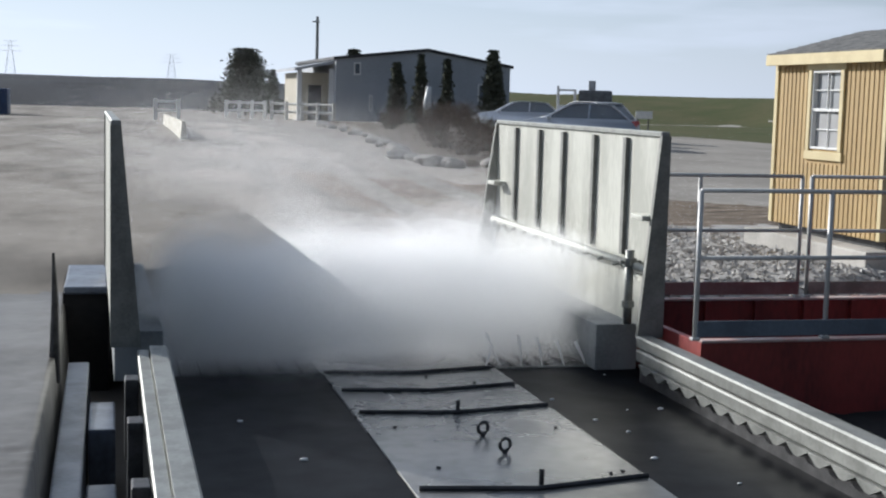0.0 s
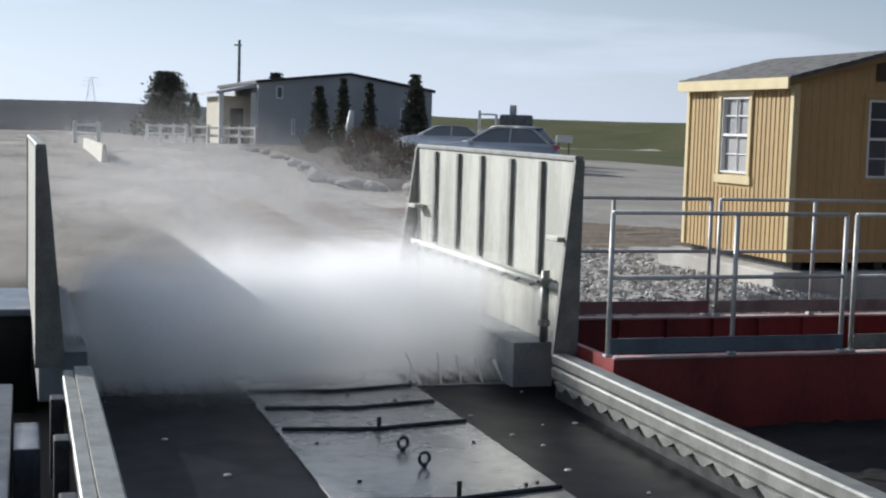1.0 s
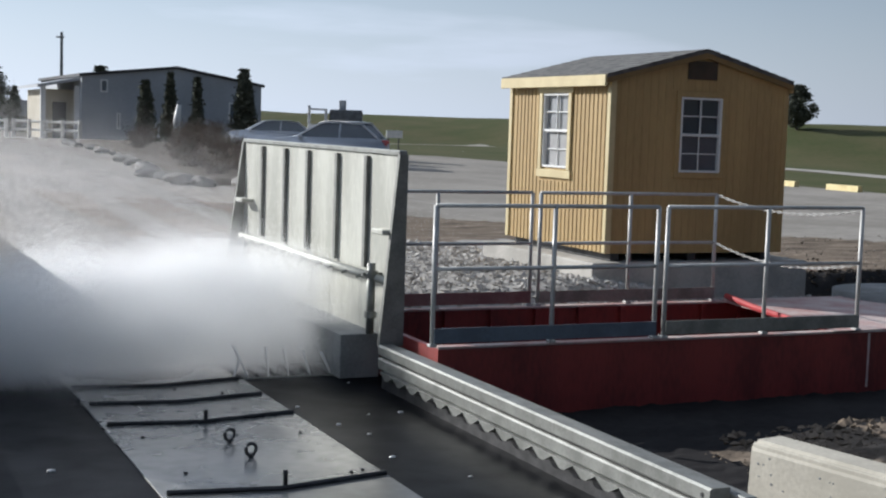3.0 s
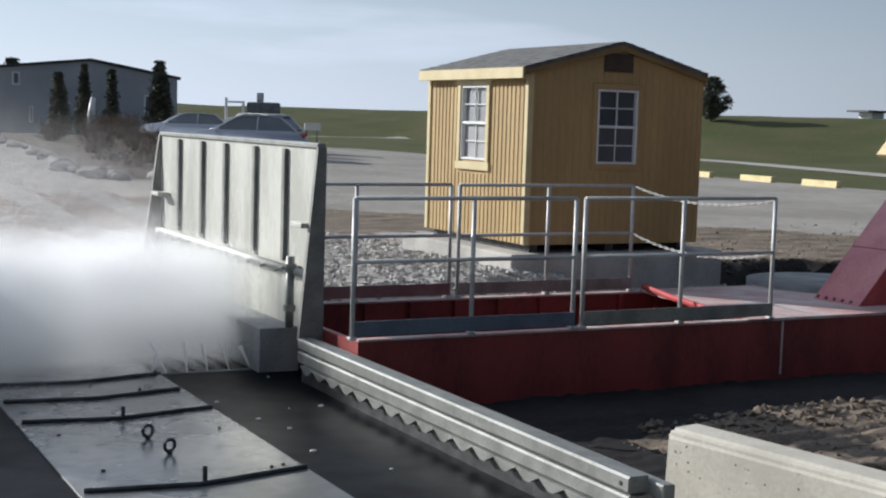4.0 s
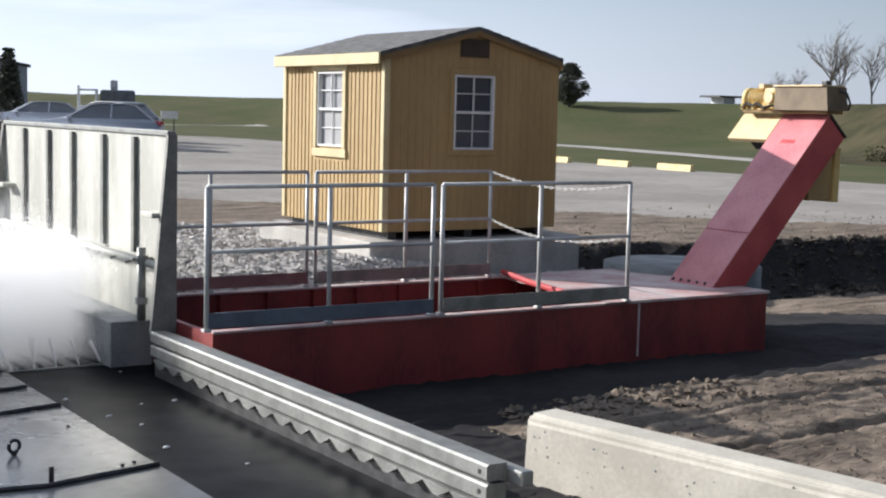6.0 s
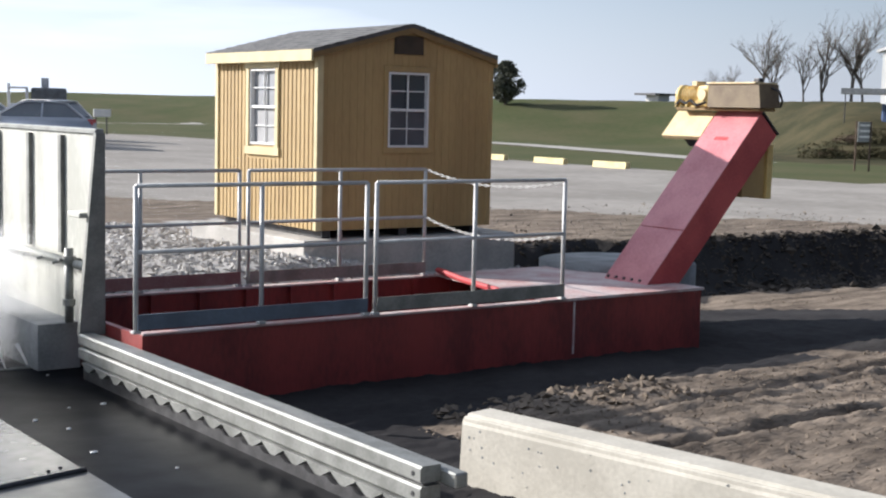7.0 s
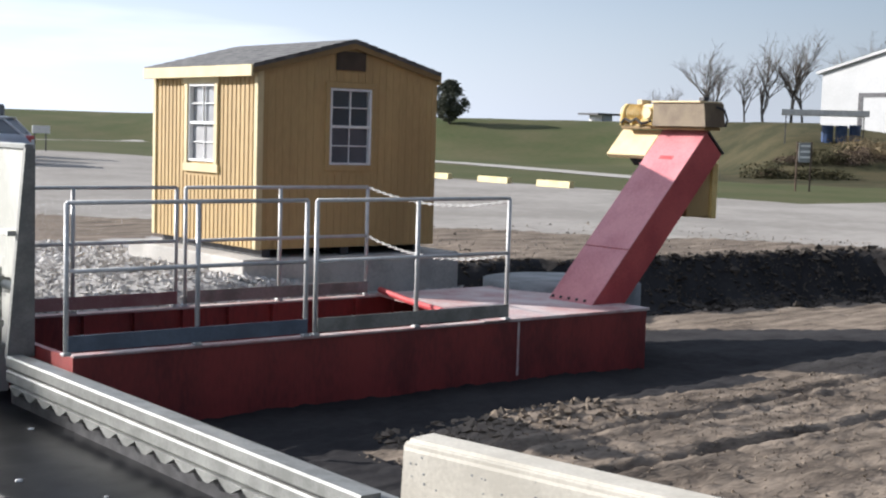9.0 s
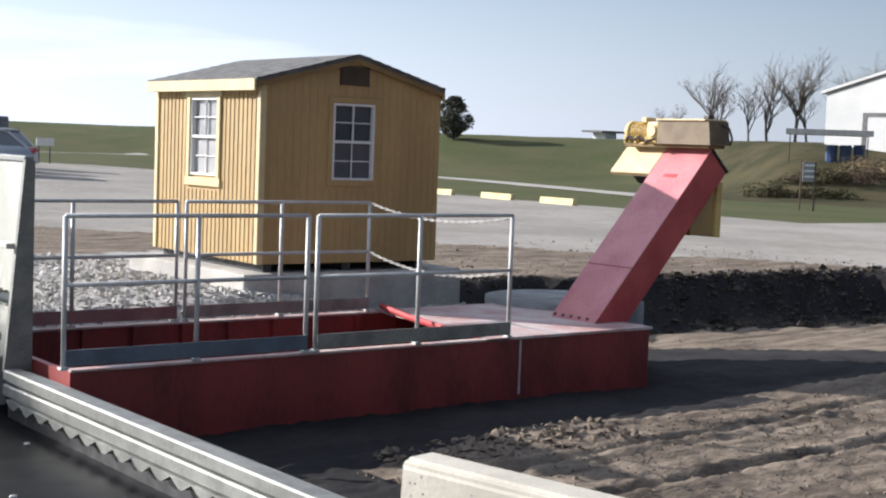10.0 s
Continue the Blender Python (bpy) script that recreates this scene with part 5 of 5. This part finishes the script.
part("board", box((-0.24, -0.06, sz + 1.0), (0.24, -0.02, sz + 1.7), 0.01, None, SM), GREYBLOCK, sign, "grey board")
for z in (1.15, 1.35, 1.55):
    part("lettering_bar", box((-0.18, -0.068, sz + z), (0.18, -0.06, sz + z + 0.07), 0, None, SM), WHITE, sign)
hut = thing("far_hut", (78, 78, 2), "small flat-roofed hut far behind the bank", "hut")
part("wall", box((77.4, 77.6, 2), (78.6, 79, 3.3)), WHITEPAINT, hut)
part("roof", box((76.6, 77.2, 3.3), (79.4, 79.5, 3.45)), DARKSTEEL, hut)

# ---- spray ----
def clump_mesh(seed, count, spread_, size, reach=1.9):
    """A cloud of very fine drops, each one small flake of water."""
    rng = np.random.default_rng(seed)
    p = rng.normal(0, 1, (count * 2, 3))
    p = p[np.linalg.norm(p, axis=1) < reach][:count] * spread_
    q = rng.normal(0, 1, (len(p), 3, 3))
    q -= q.mean(1, keepdims=True)
    q /= np.linalg.norm(q, axis=2, keepdims=True)
    v = (p[:, None] + q * (size * rng.uniform(0.6, 1.3, (len(p), 1, 1)))).reshape(-1, 3)
    me = bpy.data.meshes.new("mist_clump")
    me.from_pydata(v.tolist(), [], np.arange(len(v)).reshape(-1, 3).tolist())
    me.materials.append(DROPS)
    return me


CLUMPS = [clump_mesh(k, 62000, (0.29, 0.25, 0.15), 0.0018) for k in range(3)]
HAZE = [clump_mesh(10 + k, 44000, (0.9, 1.4, 0.34), 0.0019, 2.7) for k in range(2)]
spray = []
rng = random.Random(11)
for k in range(112):
    x, y = 0.74 + 2.86 * ((k * 0.618) % 1), 10.60 + 0.55 * ((k * 0.7549) % 1)
    z = -0.34 + 0.78 * ((k * 0.5698) % 1) ** 1.2 - 0.05 * max(0.0, x - 2.8)
    if k > 100:
        y += 0.8 + 1.4 * ((k * 0.31) % 1)
    ob = tagged(new("mist_clump", CLUMPS[k % 3]), "dense white cloud of fine water spray over the wash", "water spray", "spray clouds", "stuff")
    spray.append((ob, Vector((x, y, z)), rng.uniform(0, 360), 0.10, rng.random()))
for k in range(16):
    x, y, z = rng.uniform(0.4, 4.0), rng.uniform(12.5, 23), rng.uniform(0.2, 0.9)
    ob = tagged(new("mist_haze", HAZE[k % 2]), "thin drifting haze of water spray behind the wash", "water spray", "spray haze", "stuff")
    spray.append((ob, Vector((x, y, z)), rng.uniform(0, 360), 0.3, rng.random()))
PUFFS = [clump_mesh(30 + k, 26000, (0.17, 0.17, 0.15), 0.0018) for k in range(2)]
for k in range(20):
    x, y = 0.50 + 0.30 * ((k * 0.618) % 1), 10.55 + 0.5 * ((k * 0.7549) % 1)
    z = -0.30 + 0.72 * ((k * 0.5698) % 1) ** 1.1
    ob = tagged(new("mist_clump", PUFFS[k % 2]), "dense cloud of fine water spray beside the splash panel", "water spray", "spray clouds", "stuff")
    spray.append((ob, Vector((x, y, z)), rng.uniform(0, 360), 0.04, rng.random()))
drift = []
for k in range(11):
    at = Vector((rng.uniform(0.5, 4.5), rng.uniform(16, 26), rng.uniform(0.5, 1.5)))
    ob = tagged(new("mist_haze", HAZE[k % 2]), "thin bank of water mist drifting off over the road", "water spray", "drifting mist", "stuff")
    drift.append((ob, at, rng.uniform(0, 360), rng.random()))
WISPS = [clump_mesh(20 + k, 15000, (0.42, 0.22, 0.13), 0.0018) for k in range(2)]
for k in range(22):
    if k < 9:
        x, y, z = rng.uniform(1.0, 1.8), rng.uniform(9.95, 10.4), rng.uniform(-0.3, -0.1)
    else:
        x, y, z = rng.uniform(1.5, 3.4), rng.uniform(10.8, 11.6), rng.uniform(0.42, 0.66)
    ob = tagged(new("mist_wisp", WISPS[k % 2]), "thin wisp of fine water spray at the cloud's edge", "water spray", "spray wisps", "stuff")
    spray.append((ob, Vector((x, y, z)), rng.uniform(0, 360), 0.12, rng.random()))
for k, (x, lean) in enumerate(((2.98, -0.12), (3.15, -0.02), (3.32, -0.04), (3.5, -0.06), (3.68, -0.08), (2.86, 0.06))):
    tall = 0.26 - 0.02 * k
    jet = thing("water_jet", (x, 10.33, DECK), "thin white water jet rising from the grating", "water jet", "water jets")
    part("stream", tube([(x, 10.33, DECK), (x + lean * 0.5, 10.35, DECK + tall * 0.5), (x + lean, 10.37, DECK + tall)], 0.006, 6, None, 0.016), DROPS, jet)


def motions():
    for ob, at, turn, sway, ph in spray:
        rows = []
        for k in range(21):
            t = k * 0.5
            a = math.tau * (t * 0.45 + ph)
            rows.append((t, pose(at.x + sway * math.sin(a), at.y + sway * math.cos(a * 0.8), at.z + 0.4 * sway * math.sin(a * 1.3), 0, 0, turn + 30 * math.sin(a * 0.6))))
        walk(ob, rows)
    # the mist drifts slowly to the right with the wind
    for ob, at, turn, ph in drift:
        walk(ob, [(t, pose(at.x + 0.22 * t + 0.2 * math.sin(t * 0.7 + 6 * ph), at.y + 0.12 * t, at.z + 0.15 * math.sin(t * 0.5 + 6 * ph), 0, 0, turn + 4 * t)) for t in range(11)])


motions()
